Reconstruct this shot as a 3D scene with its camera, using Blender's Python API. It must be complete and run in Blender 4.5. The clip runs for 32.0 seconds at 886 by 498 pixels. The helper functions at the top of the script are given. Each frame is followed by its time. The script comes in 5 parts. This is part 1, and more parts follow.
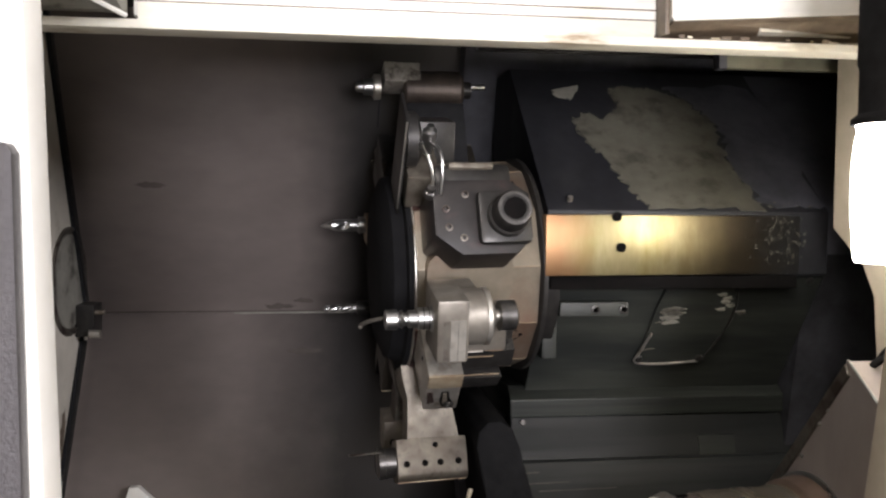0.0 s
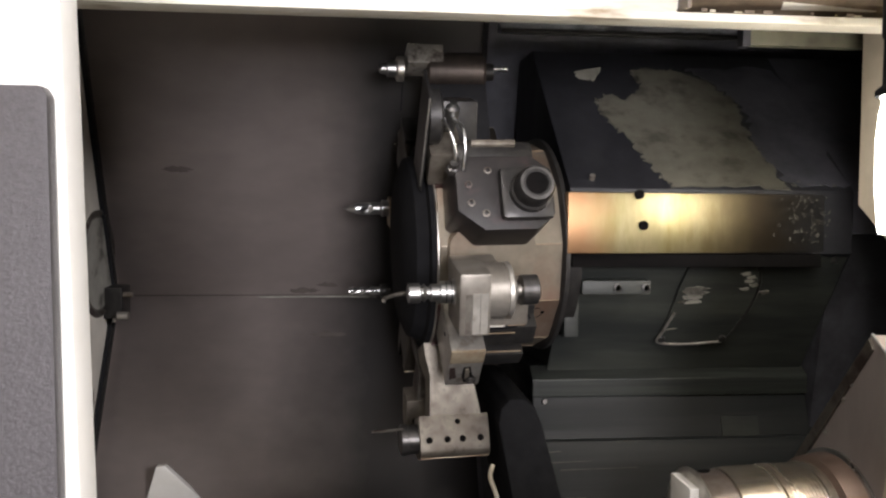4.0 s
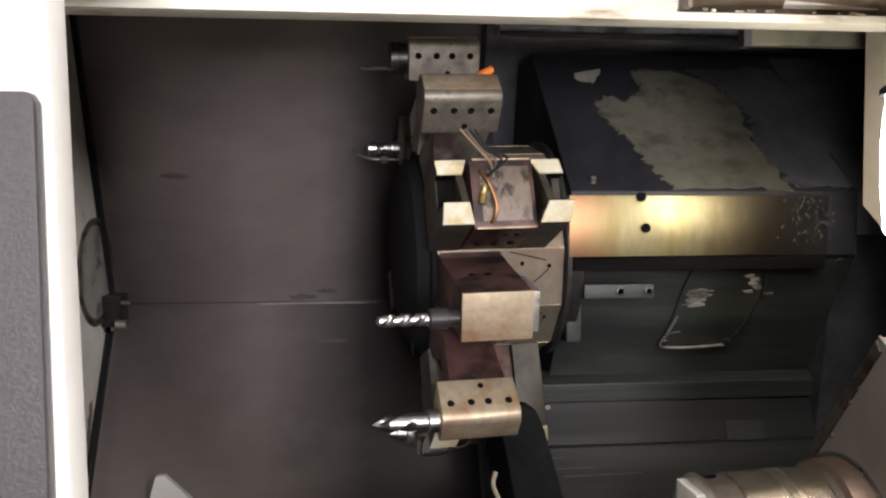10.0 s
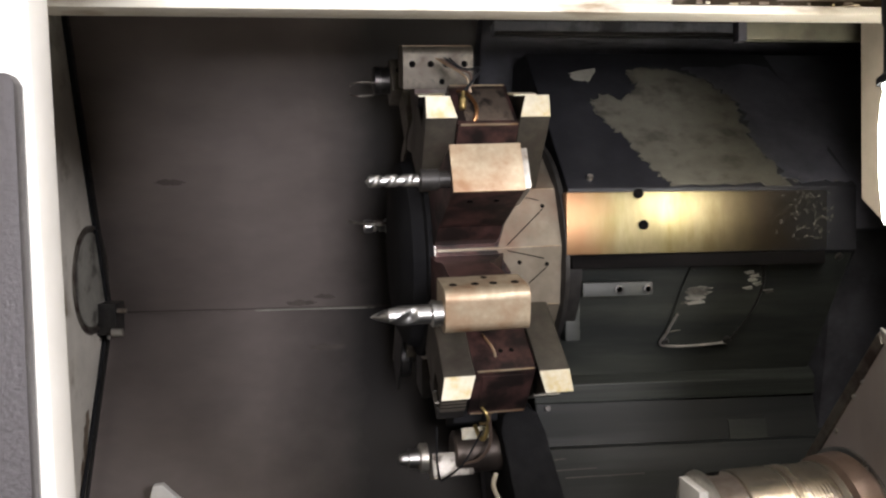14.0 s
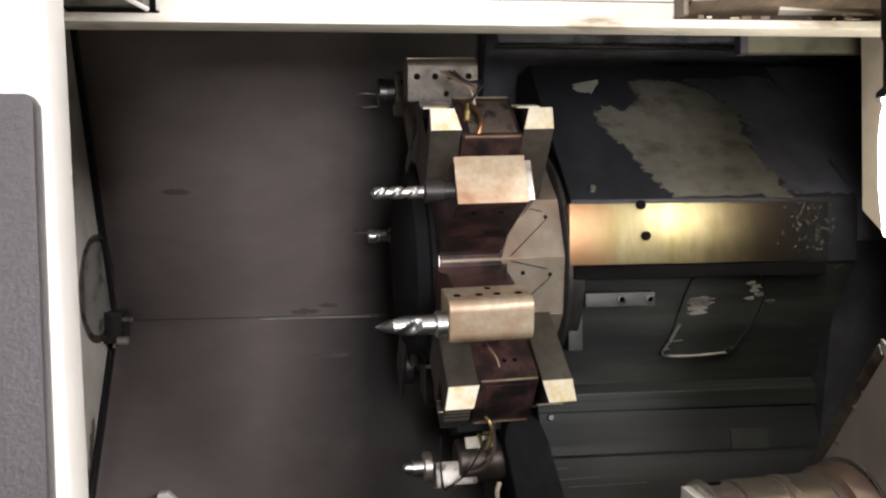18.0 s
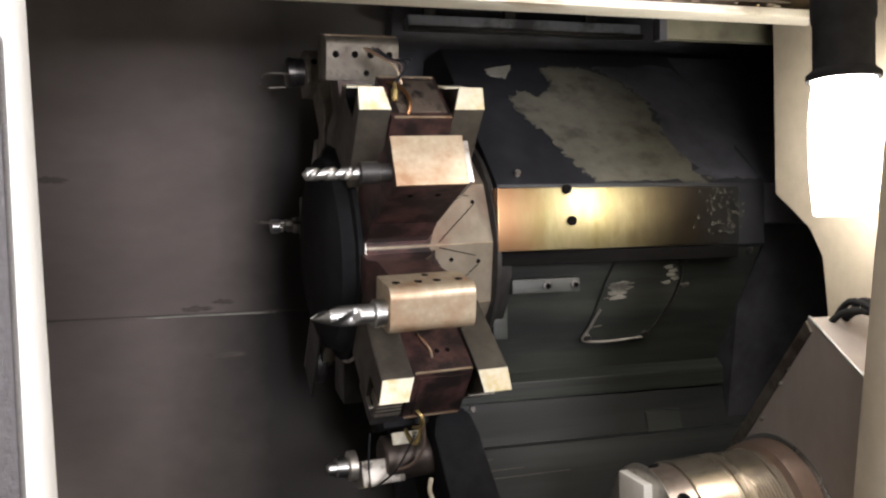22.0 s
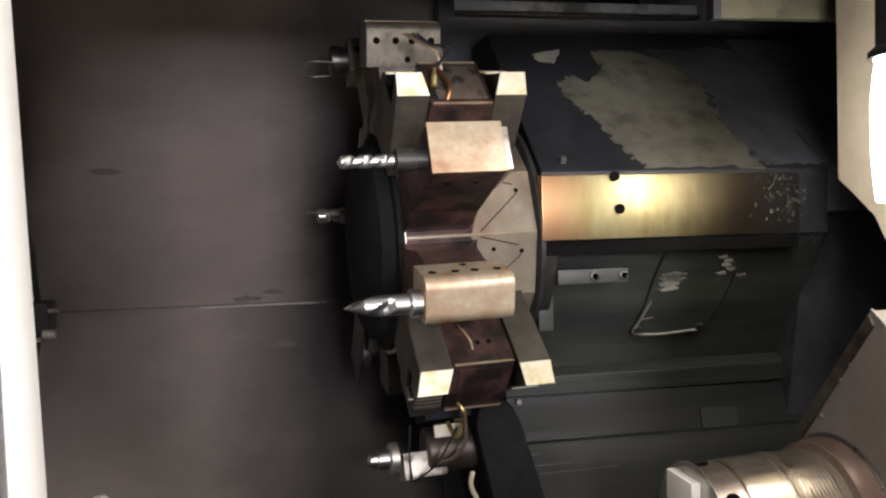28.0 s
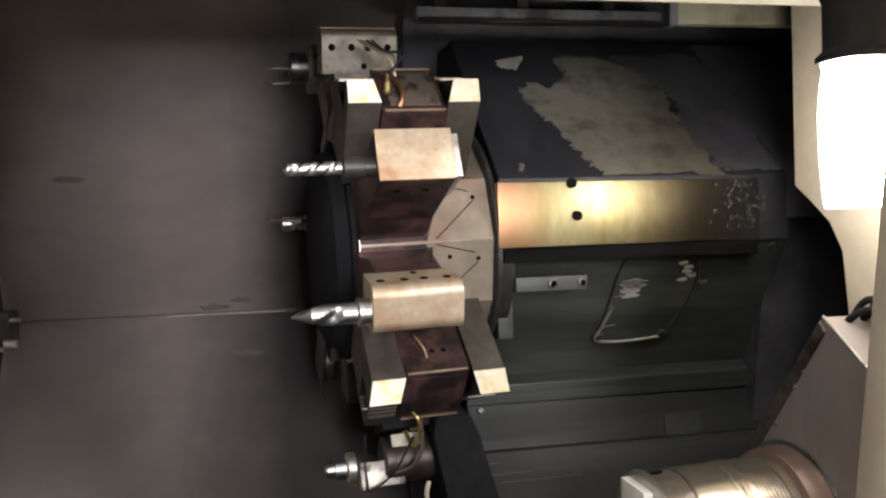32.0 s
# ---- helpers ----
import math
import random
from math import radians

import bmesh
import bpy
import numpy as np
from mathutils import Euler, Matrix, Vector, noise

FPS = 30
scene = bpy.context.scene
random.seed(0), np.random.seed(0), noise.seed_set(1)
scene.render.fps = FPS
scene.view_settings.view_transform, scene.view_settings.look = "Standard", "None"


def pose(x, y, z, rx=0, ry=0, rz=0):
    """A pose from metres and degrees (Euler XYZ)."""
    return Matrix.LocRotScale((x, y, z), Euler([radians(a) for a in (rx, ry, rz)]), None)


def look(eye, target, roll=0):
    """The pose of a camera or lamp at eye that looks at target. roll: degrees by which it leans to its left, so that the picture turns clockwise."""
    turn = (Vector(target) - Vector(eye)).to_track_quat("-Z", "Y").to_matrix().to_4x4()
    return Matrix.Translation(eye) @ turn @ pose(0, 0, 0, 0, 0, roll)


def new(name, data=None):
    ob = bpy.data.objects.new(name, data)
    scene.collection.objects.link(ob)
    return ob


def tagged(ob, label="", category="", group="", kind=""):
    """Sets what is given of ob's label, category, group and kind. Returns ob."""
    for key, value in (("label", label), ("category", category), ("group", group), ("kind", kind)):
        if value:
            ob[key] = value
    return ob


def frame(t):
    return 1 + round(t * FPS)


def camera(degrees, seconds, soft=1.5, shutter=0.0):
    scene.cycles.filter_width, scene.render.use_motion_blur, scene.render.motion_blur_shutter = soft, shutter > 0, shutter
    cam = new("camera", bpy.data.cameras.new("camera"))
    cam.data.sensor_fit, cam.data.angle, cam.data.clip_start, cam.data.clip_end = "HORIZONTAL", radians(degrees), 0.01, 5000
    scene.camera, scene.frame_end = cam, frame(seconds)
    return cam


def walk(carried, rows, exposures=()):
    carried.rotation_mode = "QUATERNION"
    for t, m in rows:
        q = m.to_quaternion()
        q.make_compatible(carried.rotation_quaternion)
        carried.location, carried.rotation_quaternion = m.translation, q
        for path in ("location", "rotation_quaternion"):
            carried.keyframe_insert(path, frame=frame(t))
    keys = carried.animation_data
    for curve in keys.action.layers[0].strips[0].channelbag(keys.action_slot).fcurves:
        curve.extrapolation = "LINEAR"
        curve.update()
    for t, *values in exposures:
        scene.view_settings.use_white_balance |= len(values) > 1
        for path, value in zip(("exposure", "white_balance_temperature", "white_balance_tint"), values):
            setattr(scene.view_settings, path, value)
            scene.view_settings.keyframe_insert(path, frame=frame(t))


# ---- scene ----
cam = camera(56.1, 32.0, soft=2.3, shutter=0.8)
PATH = [
    (0, (0.039, 0.021, 1.467), (0.301, 2.001, 1.362), 0.5),
    (0.5, (0.049, 0.014, 1.458), (0.304, 1.994, 1.337), 0.2),
    (1, (0.043, 0.016, 1.438), (0.281, 1.998, 1.311), 0.8),
    (1.5, (0.042, 0.014, 1.44), (0.265, 1.997, 1.311), 1.0),
    (2, (0.038, 0.017, 1.44), (0.261, 2.001, 1.318), 0.8),
    (2.5, (0.035, 0.014, 1.441), (0.248, 1.999, 1.325), 0.6),
    (3, (0.034, 0.013, 1.443), (0.245, 1.999, 1.33), 0.5),
    (3.5, (0.039, 0.01, 1.439), (0.245, 1.996, 1.333), 0.5),
    (5.5, (0.037, 0.017, 1.436), (0.248, 2.002, 1.32), 0.4),
    (6, (0.036, 0.016, 1.435), (0.25, 2.001, 1.317), 0.5),
    (6.5, (0.038, 0.011, 1.438), (0.245, 1.997, 1.323), 0.3),
    (7, (0.036, 0.012, 1.436), (0.245, 1.998, 1.326), 0.3),
    (7.5, (0.036, 0.013, 1.435), (0.24, 2.0, 1.33), 0.4),
    (8, (0.044, 0.014, 1.44), (0.232, 2.002, 1.33), 0.2),
    (8.5, (0.039, 0.019, 1.439), (0.236, 2.006, 1.335), 0.2),
    (9, (0.038, 0.023, 1.439), (0.242, 2.01, 1.337), 0.1),
    (9.5, (0.044, 0.02, 1.44), (0.239, 2.008, 1.341), -0.1),
    (10, (0.04, 0.024, 1.438), (0.247, 2.011, 1.341), -0.1),
    (10.5, (0.042, 0.026, 1.437), (0.249, 2.012, 1.338), -0.1),
    (11, (0.041, 0.02, 1.437), (0.247, 2.007, 1.335), -0.1),
    (11.5, (0.043, 0.02, 1.437), (0.244, 2.007, 1.333), -0.2),
    (12, (0.045, 0.025, 1.434), (0.247, 2.012, 1.328), -0.4),
    (12.5, (0.05, 0.038, 1.43), (0.26, 2.024, 1.332), -0.4),
    (13, (0.051, 0.033, 1.424), (0.258, 2.02, 1.345), -0.5),
    (13.5, (0.053, 0.039, 1.422), (0.257, 2.027, 1.346), -0.8),
    (14, (0.045, 0.032, 1.422), (0.253, 2.02, 1.352), -0.9),
    (14.5, (0.04, 0.03, 1.426), (0.255, 2.017, 1.363), -1.0),
    (16.5, (0.04, 0.022, 1.426), (0.248, 2.011, 1.372), -1.1),
    (17, (0.04, 0.023, 1.427), (0.247, 2.012, 1.372), -1.1),
    (17.5, (0.04, 0.023, 1.427), (0.247, 2.011, 1.371), -1.0),
    (18, (0.042, 0.022, 1.427), (0.244, 2.011, 1.374), -0.8),
    (18.5, (0.041, 0.021, 1.428), (0.247, 2.01, 1.38), -0.7),
    (19, (0.042, 0.028, 1.429), (0.261, 2.015, 1.357), -0.0),
    (19.5, (0.041, 0.019, 1.42), (0.268, 2.004, 1.332), 0.0),
    (20, (0.03, 0.035, 1.423), (0.4, 1.997, 1.311), -1.0),
    (20.5, (0.014, 0.056, 1.42), (0.528, 1.984, 1.278), -1.0),
    (21, (-0.023, 0.066, 1.408), (0.532, 1.984, 1.287), -0.1),
    (21.5, (-0.035, 0.075, 1.412), (0.492, 2.002, 1.321), -0.9),
    (22, (-0.037, 0.086, 1.412), (0.497, 2.012, 1.349), -1.3),
    (22.5, (-0.035, 0.091, 1.408), (0.52, 2.012, 1.349), -1.9),
    (23, (-0.019, 0.096, 1.406), (0.497, 2.027, 1.338), -1.8),
    (23.5, (0.0, 0.089, 1.407), (0.439, 2.039, 1.34), -1.3),
    (24, (-0.004, 0.086, 1.406), (0.399, 2.044, 1.341), -1.0),
    (24.5, (-0.005, 0.085, 1.405), (0.382, 2.046, 1.339), -1.0),
    (25, (-0.004, 0.086, 1.403), (0.374, 2.048, 1.331), -0.9),
    (25.5, (-0.007, 0.09, 1.404), (0.369, 2.053, 1.326), -0.9),
    (27.5, (-0.005, 0.098, 1.408), (0.371, 2.061, 1.332), -1.5),
    (28, (-0.002, 0.101, 1.408), (0.378, 2.063, 1.328), -1.5),
    (28.5, (0.002, 0.105, 1.408), (0.39, 2.065, 1.323), -1.5),
    (29, (0.006, 0.103, 1.407), (0.399, 2.062, 1.324), -1.4),
    (29.5, (0.004, 0.102, 1.408), (0.403, 2.06, 1.332), -1.3),
    (30, (0.002, 0.099, 1.41), (0.409, 2.056, 1.342), -0.9),
    (30.5, (0.002, 0.094, 1.41), (0.414, 2.05, 1.354), -0.9),
    (31, (0.002, 0.089, 1.409), (0.423, 2.044, 1.355), -1.0),
    (31.5, (0.011, 0.085, 1.408), (0.45, 2.035, 1.356), -1.5),
    (32, (0.045, 0.099, 1.408), (0.443, 2.058, 1.343), -1.7),
]
walk(cam, [(t, look(eye, target, roll)) for t, eye, target, roll in PATH], [(0, 0.25), (18.5, 0.25), (20.5, 0.44), (24, 0.44), (29, 0.48), (32, 0.52)])

# ---- world and light ----
world = bpy.data.worlds.new("world")
world.use_nodes = True
world.node_tree.nodes["Background"].inputs[0].default_value = (0.9, 0.95, 1.0, 1)
world.node_tree.nodes["Background"].inputs[1].default_value = 0.02
scene.world = world
scene.view_settings.exposure = 0.0


def area_lamp(name, eye, target, sx, sy, watts, colour):
    data = bpy.data.lights.new(name, "AREA")
    data.shape, data.size, data.size_y, data.energy, data.color = "RECTANGLE", sx, sy, watts, colour
    ob = new(name, data)
    ob.matrix_world = look(eye, target)
    return ob


# Front light from the workshop side; its window form is made up.
area_lamp("front_fill_lamp", (0.45, -3.18, 1.7), (0.4, 0.0, 1.55), 0.8, 1.3, 144, (0.99, 0.955, 1.0))
# Side lamp added to brighten the headstock wall.
area_lamp("side_fill_lamp", (3.6, -3.18, 3.0), (0.3, 0.6, 1.5), 0.8, 1.3, 185, (0.99, 0.955, 1.0))
area_lamp("ceiling_light", (-0.62, -1.1, 3.25), (-0.62, -0.9, 1.3), 0.3, 1.3, 50, (1.0, 0.92, 0.87))


# ---- materials ----
def mat(name, c1, c2, rough=0.5, metal=0.0, scale=60, stretch=(1, 1, 1), bump=0.1, stain=None, stain_scale=6, stain_at=0.55, rough2=None, spec=0.5, stain_soft=0.15):
    """A surface with grain between two colours, broad stains, uneven gloss and fine relief."""
    m = bpy.data.materials.new(name)
    m.use_nodes = True
    t = m.node_tree
    n, l = t.nodes, t.links
    b = n["Principled BSDF"]
    b.inputs["Metallic"].default_value = metal
    b.inputs["Specular IOR Level"].default_value = spec
    co = n.new("ShaderNodeTexCoord")
    mp = n.new("ShaderNodeMapping")
    mp.inputs["Scale"].default_value = stretch
    l.new(co.outputs["Object"], mp.inputs["Vector"])
    fine = n.new("ShaderNodeTexNoise")
    fine.inputs["Scale"].default_value, fine.inputs["Detail"].default_value, fine.inputs["Roughness"].default_value = scale, 6, 0.65
    l.new(mp.outputs["Vector"], fine.inputs["Vector"])
    ramp = n.new("ShaderNodeValToRGB")
    ramp.color_ramp.elements[0].position, ramp.color_ramp.elements[1].position = 0.3, 0.7
    ramp.color_ramp.elements[0].color, ramp.color_ramp.elements[1].color = (*c1, 1), (*c2, 1)
    l.new(fine.outputs["Fac"], ramp.inputs["Fac"])
    colour = ramp.outputs["Color"]
    broad = n.new("ShaderNodeTexNoise")
    broad.inputs["Scale"].default_value, broad.inputs["Detail"].default_value, broad.inputs["Roughness"].default_value = stain_scale, 5, 0.6
    l.new(mp.outputs["Vector"], broad.inputs["Vector"])
    if stain:
        cut = n.new("ShaderNodeValToRGB")
        cut.color_ramp.elements[0].position, cut.color_ramp.elements[1].position = stain_at - stain_soft / 2, stain_at + stain_soft / 2
        l.new(broad.outputs["Fac"], cut.inputs["Fac"])
        mix = n.new("ShaderNodeMix")
        mix.data_type = "RGBA"
        l.new(cut.outputs["Color"], mix.inputs["Factor"])
        l.new(colour, mix.inputs["A"])
        mix.inputs["B"].default_value = (*stain, 1)
        colour = mix.outputs["Result"]
    l.new(colour, b.inputs["Base Color"])
    span = n.new("ShaderNodeMapRange")
    span.inputs["From Min"].default_value, span.inputs["From Max"].default_value = 0.3, 0.7
    span.inputs["To Min"].default_value, span.inputs["To Max"].default_value = rough, rough2 if rough2 is not None else min(1, rough * 1.35)
    l.new(broad.outputs["Fac"], span.inputs["Value"])
    l.new(span.outputs["Result"], b.inputs["Roughness"])
    if bump:
        bm = n.new("ShaderNodeBump")
        bm.inputs["Strength"].default_value, bm.inputs["Distance"].default_value = bump, 0.002
        l.new(fine.outputs["Fac"], bm.inputs["Height"])
        l.new(bm.outputs["Normal"], b.inputs["Normal"])
    return m


def glow(name, colour, strength):
    m = bpy.data.materials.new(name)
    m.use_nodes = True
    b = m.node_tree.nodes["Principled BSDF"]
    b.inputs["Base Color"].default_value = (0.9, 0.9, 0.85, 1)
    b.inputs["Emission Color"].default_value, b.inputs["Emission Strength"].default_value = (*colour, 1), strength
    return m


CREAM = mat("cream_paint", (0.41, 0.356, 0.277), (0.49, 0.43, 0.34), 0.42, scale=30, bump=0.03, stain=(0.38, 0.31, 0.21), stain_scale=5, stain_at=0.66)
WHITE = mat("white_paint", (0.8, 0.78, 0.72), (0.85, 0.83, 0.78), 0.4, scale=40, bump=0.04, stain=(0.7, 0.66, 0.55), stain_scale=7, stain_at=0.68)
GREYTEX = mat("textured_grey_plastic", (0.036, 0.032, 0.034), (0.056, 0.05, 0.053), 0.34, scale=420, bump=0.4)
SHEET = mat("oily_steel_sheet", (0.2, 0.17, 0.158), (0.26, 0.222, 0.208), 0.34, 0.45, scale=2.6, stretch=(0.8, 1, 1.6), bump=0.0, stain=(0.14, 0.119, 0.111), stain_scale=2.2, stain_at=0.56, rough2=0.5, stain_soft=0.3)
# Same sheet again, so that its painted dark end can start further left.
SHEET_LOW = mat("oily_steel_sheet_dark_end", (0.2, 0.17, 0.158), (0.26, 0.222, 0.208), 0.34, 0.45, scale=2.6, stretch=(0.8, 1, 1.6), bump=0.0, stain=(0.14, 0.119, 0.111), stain_scale=2.2, stain_at=0.56, rough2=0.5, stain_soft=0.3)
WALLPAINT = mat("grimy_grey_paint", (0.55, 0.52, 0.45), (0.68, 0.64, 0.56), 0.5, scale=22, bump=0.1, stain=(0.28, 0.24, 0.17), stain_scale=9, stain_at=0.64)
OILBLACK = mat("oily_black_paint", (0.01, 0.0105, 0.0125), (0.019, 0.019, 0.023), 0.46, scale=35, bump=0.12, stain=(0.024, 0.024, 0.027), stain_scale=9, stain_at=0.66, rough2=0.6, spec=0.32)
BODYGREY = mat("oily_dark_green_paint", (0.024, 0.026, 0.023), (0.046, 0.049, 0.042), 0.38, scale=14, stretch=(0.4, 1, 3), bump=0.12, stain=(0.017, 0.019, 0.018), stain_scale=5, stain_at=0.5, rough2=0.58, spec=0.34)
PRIMER = mat("bare_primer", (0.066, 0.063, 0.05), (0.1, 0.095, 0.075), 0.55, scale=40, bump=0.2, stain=(0.042, 0.038, 0.03), stain_scale=22, stain_at=0.6)
BRASS = mat("tinted_steel_plate", (0.185, 0.158, 0.083), (0.27, 0.235, 0.13), 0.29, 0.85, scale=16, stretch=(3, 1, 0.8), bump=0.05, stain=(0.16, 0.135, 0.055), stain_scale=9, stain_at=0.56, stain_soft=0.2, rough2=0.36)
STEEL = mat("worn_bright_steel", (0.42, 0.4, 0.36), (0.6, 0.57, 0.52), 0.3, 0.85, scale=70, bump=0.08, stain=(0.22, 0.18, 0.14), stain_scale=25, stain_at=0.6, rough2=0.48)
HOLDER = mat("machined_holder_steel", (0.33, 0.265, 0.182), (0.46, 0.385, 0.275), 0.34, 0.55, scale=90, bump=0.16, stain=(0.25, 0.145, 0.08), stain_scale=19, stain_at=0.56, rough2=0.55, stain_soft=0.26)
HOLDER_GREY = mat("speckled_holder_steel", (0.1, 0.088, 0.072), (0.22, 0.195, 0.158), 0.4, 0.5, scale=120, bump=0.15, stain=(0.07, 0.055, 0.046), stain_scale=60, stain_at=0.6, rough2=0.58, stain_soft=0.25)
HOLDER_RED = mat("rust_red_holder_steel", (0.06, 0.032, 0.029), (0.12, 0.06, 0.054), 0.34, 0.5, scale=50, bump=0.15, stain=(0.022, 0.016, 0.015), stain_scale=22, stain_at=0.52)
DRUM = mat("stained_drum_steel", (0.2, 0.172, 0.132), (0.29, 0.252, 0.197), 0.36, 0.6, scale=30, bump=0.06, stain=(0.2, 0.11, 0.075), stain_scale=11, stain_at=0.6, rough2=0.5, stain_soft=0.3)
CHROME = mat("polished_steel", (0.4, 0.4, 0.395), (0.52, 0.52, 0.51), 0.26, 1.0, scale=80, bump=0.03, rough2=0.38)
DARKSTEEL = mat("blackened_steel", (0.025, 0.024, 0.024), (0.05, 0.047, 0.044), 0.3, 0.5, scale=60, bump=0.08, rough2=0.5, spec=0.4)
BLACK = mat("black_rubber", (0.014, 0.014, 0.015), (0.022, 0.022, 0.024), 0.75, scale=60, bump=0.1, spec=0.08)
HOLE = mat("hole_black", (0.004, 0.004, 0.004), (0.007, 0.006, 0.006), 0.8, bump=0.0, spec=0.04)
ORANGE = mat("orange_plastic", (0.8, 0.2, 0.04), (0.9, 0.27, 0.06), 0.35, scale=60, bump=0.02)
BLUE = mat("blue_plastic", (0.03, 0.09, 0.2), (0.05, 0.13, 0.27), 0.35, scale=60, bump=0.02)
COPPER = mat("copper_tube", (0.28, 0.14, 0.065), (0.36, 0.19, 0.09), 0.35, 0.9, scale=60, bump=0.02)
YELLOW = mat("yellow_brass", (0.34, 0.25, 0.1), (0.44, 0.33, 0.14), 0.35, 0.8, scale=60, bump=0.03)
QUILL = mat("turned_spindle_steel", (0.5, 0.435, 0.36), (0.62, 0.55, 0.46), 0.2, 0.9, scale=90, stretch=(5, 0.6, 0.6), bump=0.015, rough2=0.3)
RUST = mat("brown_oiled_steel", (0.22, 0.155, 0.125), (0.32, 0.235, 0.192), 0.33, 0.75, scale=30, bump=0.05)
OLIVE = mat("olive_grey_paint", (0.15, 0.145, 0.1), (0.2, 0.19, 0.135), 0.45, scale=18, bump=0.08, stain=(0.09, 0.085, 0.06), stain_scale=9, stain_at=0.58)
GUARD = mat("brown_grey_sheet", (0.297, 0.263, 0.251), (0.405, 0.36, 0.344), 0.38, 0.4, scale=12, stretch=(1, 1, 0.4), bump=0.03, stain=(0.16, 0.13, 0.118), stain_scale=6, stain_at=0.6)
PALE = mat("pale_ground_steel", (0.54, 0.5, 0.38), (0.66, 0.62, 0.49), 0.4, 0.0, scale=60, bump=0.06, stain=(0.5, 0.4, 0.2), stain_scale=45, stain_at=0.58, stain_soft=0.2)
SMEAR = mat("oil_smear", (0.075, 0.063, 0.056), (0.105, 0.088, 0.078), 0.55, 0.2, scale=30, bump=0.0)
GRIME = mat("grimy_pale_paint", (0.2, 0.195, 0.17), (0.32, 0.31, 0.27), 0.5, scale=40, bump=0.15, stain=(0.07, 0.066, 0.056), stain_scale=20, stain_at=0.57)
BED = mat("oil_soaked_bed_steel", (0.012, 0.013, 0.0125), (0.028, 0.03, 0.029), 0.42, scale=20, stretch=(0.25, 1, 5), bump=0.15, stain=(0.007, 0.008, 0.008), stain_scale=5, stain_at=0.5, rough2=0.6, spec=0.28)
LIP = mat("grime_edged_white_paint", (0.72, 0.68, 0.57), (0.8, 0.77, 0.68), 0.42, scale=40, stretch=(0.5, 1, 2), bump=0.06, stain=(0.3, 0.22, 0.13), stain_scale=14, stain_at=0.66)
GREASE = mat("brown_grease", (0.09, 0.065, 0.045), (0.2, 0.155, 0.11), 0.4, scale=30, stretch=(1, 1, 2), bump=0.2, stain=(0.3, 0.25, 0.18), stain_scale=14, stain_at=0.62)
HOLDER_DARK = mat("oiled_holder_neck", (0.1, 0.092, 0.08), (0.18, 0.165, 0.14), 0.38, 0.6, scale=70, bump=0.15, stain=(0.05, 0.034, 0.03), stain_scale=18, stain_at=0.54)
SLATE = mat("oily_slate_paint", (0.05, 0.051, 0.062), (0.078, 0.078, 0.094), 0.45, scale=20, bump=0.08, stain=(0.03, 0.03, 0.036), stain_scale=6, stain_at=0.55, rough2=0.6, spec=0.4)
SHIELD = mat("dark_rubber_sheet", (0.032, 0.032, 0.038), (0.05, 0.05, 0.058), 0.6, scale=30, bump=0.1, stain=(0.018, 0.018, 0.021), stain_scale=8, stain_at=0.55, spec=0.25)
FLAT = mat("mottled_bright_flat", (0.3, 0.28, 0.25), (0.46, 0.43, 0.39), 0.35, 0.6, scale=60, bump=0.1, stain=(0.1, 0.085, 0.075), stain_scale=45, stain_at=0.58, stain_soft=0.12)
DRIVEN = mat("dull_driven_tool_steel", (0.2, 0.185, 0.16), (0.3, 0.275, 0.24), 0.38, 0.6, scale=40, bump=0.06, stain=(0.1, 0.085, 0.07), stain_scale=14, stain_at=0.58, stain_soft=0.3, rough2=0.48)
SLEEVE = mat("oiled_sleeve_steel", (0.13, 0.125, 0.12), (0.22, 0.21, 0.2), 0.3, 0.85, scale=60, bump=0.05, stain=(0.03, 0.028, 0.027), stain_scale=16, stain_at=0.5, stain_soft=0.3)
GLOSSBLACK = mat("oil_wet_black_steel", (0.014, 0.0125, 0.0125), (0.027, 0.023, 0.022), 0.36, 0.0, scale=50, bump=0.1, stain=(0.05, 0.03, 0.03), stain_scale=20, stain_at=0.66, rough2=0.5, spec=0.3)
NOSE = mat("brown_grey_nose_steel", (0.3, 0.25, 0.222), (0.42, 0.36, 0.32), 0.28, 0.8, scale=60, bump=0.05, stain=(0.2, 0.15, 0.125), stain_scale=20, stain_at=0.56, stain_soft=0.3)
RAIL = mat("blue_grey_rail_steel", (0.22, 0.228, 0.26), (0.3, 0.31, 0.35), 0.4, 0.4, scale=30, bump=0.06, stain=(0.07, 0.07, 0.08), stain_scale=12, stain_at=0.58)
ARM = mat("dull_black_rubber", (0.008, 0.008, 0.009), (0.014, 0.014, 0.015), 0.8, scale=40, bump=0.12, spec=0.06)
JAW = mat("worn_jaw_steel", (0.034, 0.03, 0.024), (0.064, 0.056, 0.043), 0.42, 0.35, scale=60, bump=0.12, stain=(0.03, 0.022, 0.017), stain_scale=25, stain_at=0.6, stain_soft=0.25)
TOOLGREY = mat("brown_driven_tool_steel", (0.075, 0.06, 0.052), (0.13, 0.105, 0.09), 0.36, 0.65, scale=40, stretch=(1, 1, 0.5), bump=0.06, stain=(0.04, 0.032, 0.028), stain_scale=14, stain_at=0.55, stain_soft=0.3, rough2=0.5)
MOTTLED = mat("mottled_steel_face", (0.11, 0.085, 0.066), (0.19, 0.15, 0.12), 0.4, 0.5, scale=40, stretch=(1.2, 0.6, 1), bump=0.15, stain=(0.035, 0.028, 0.024), stain_scale=55, stain_at=0.55, stain_soft=0.1)
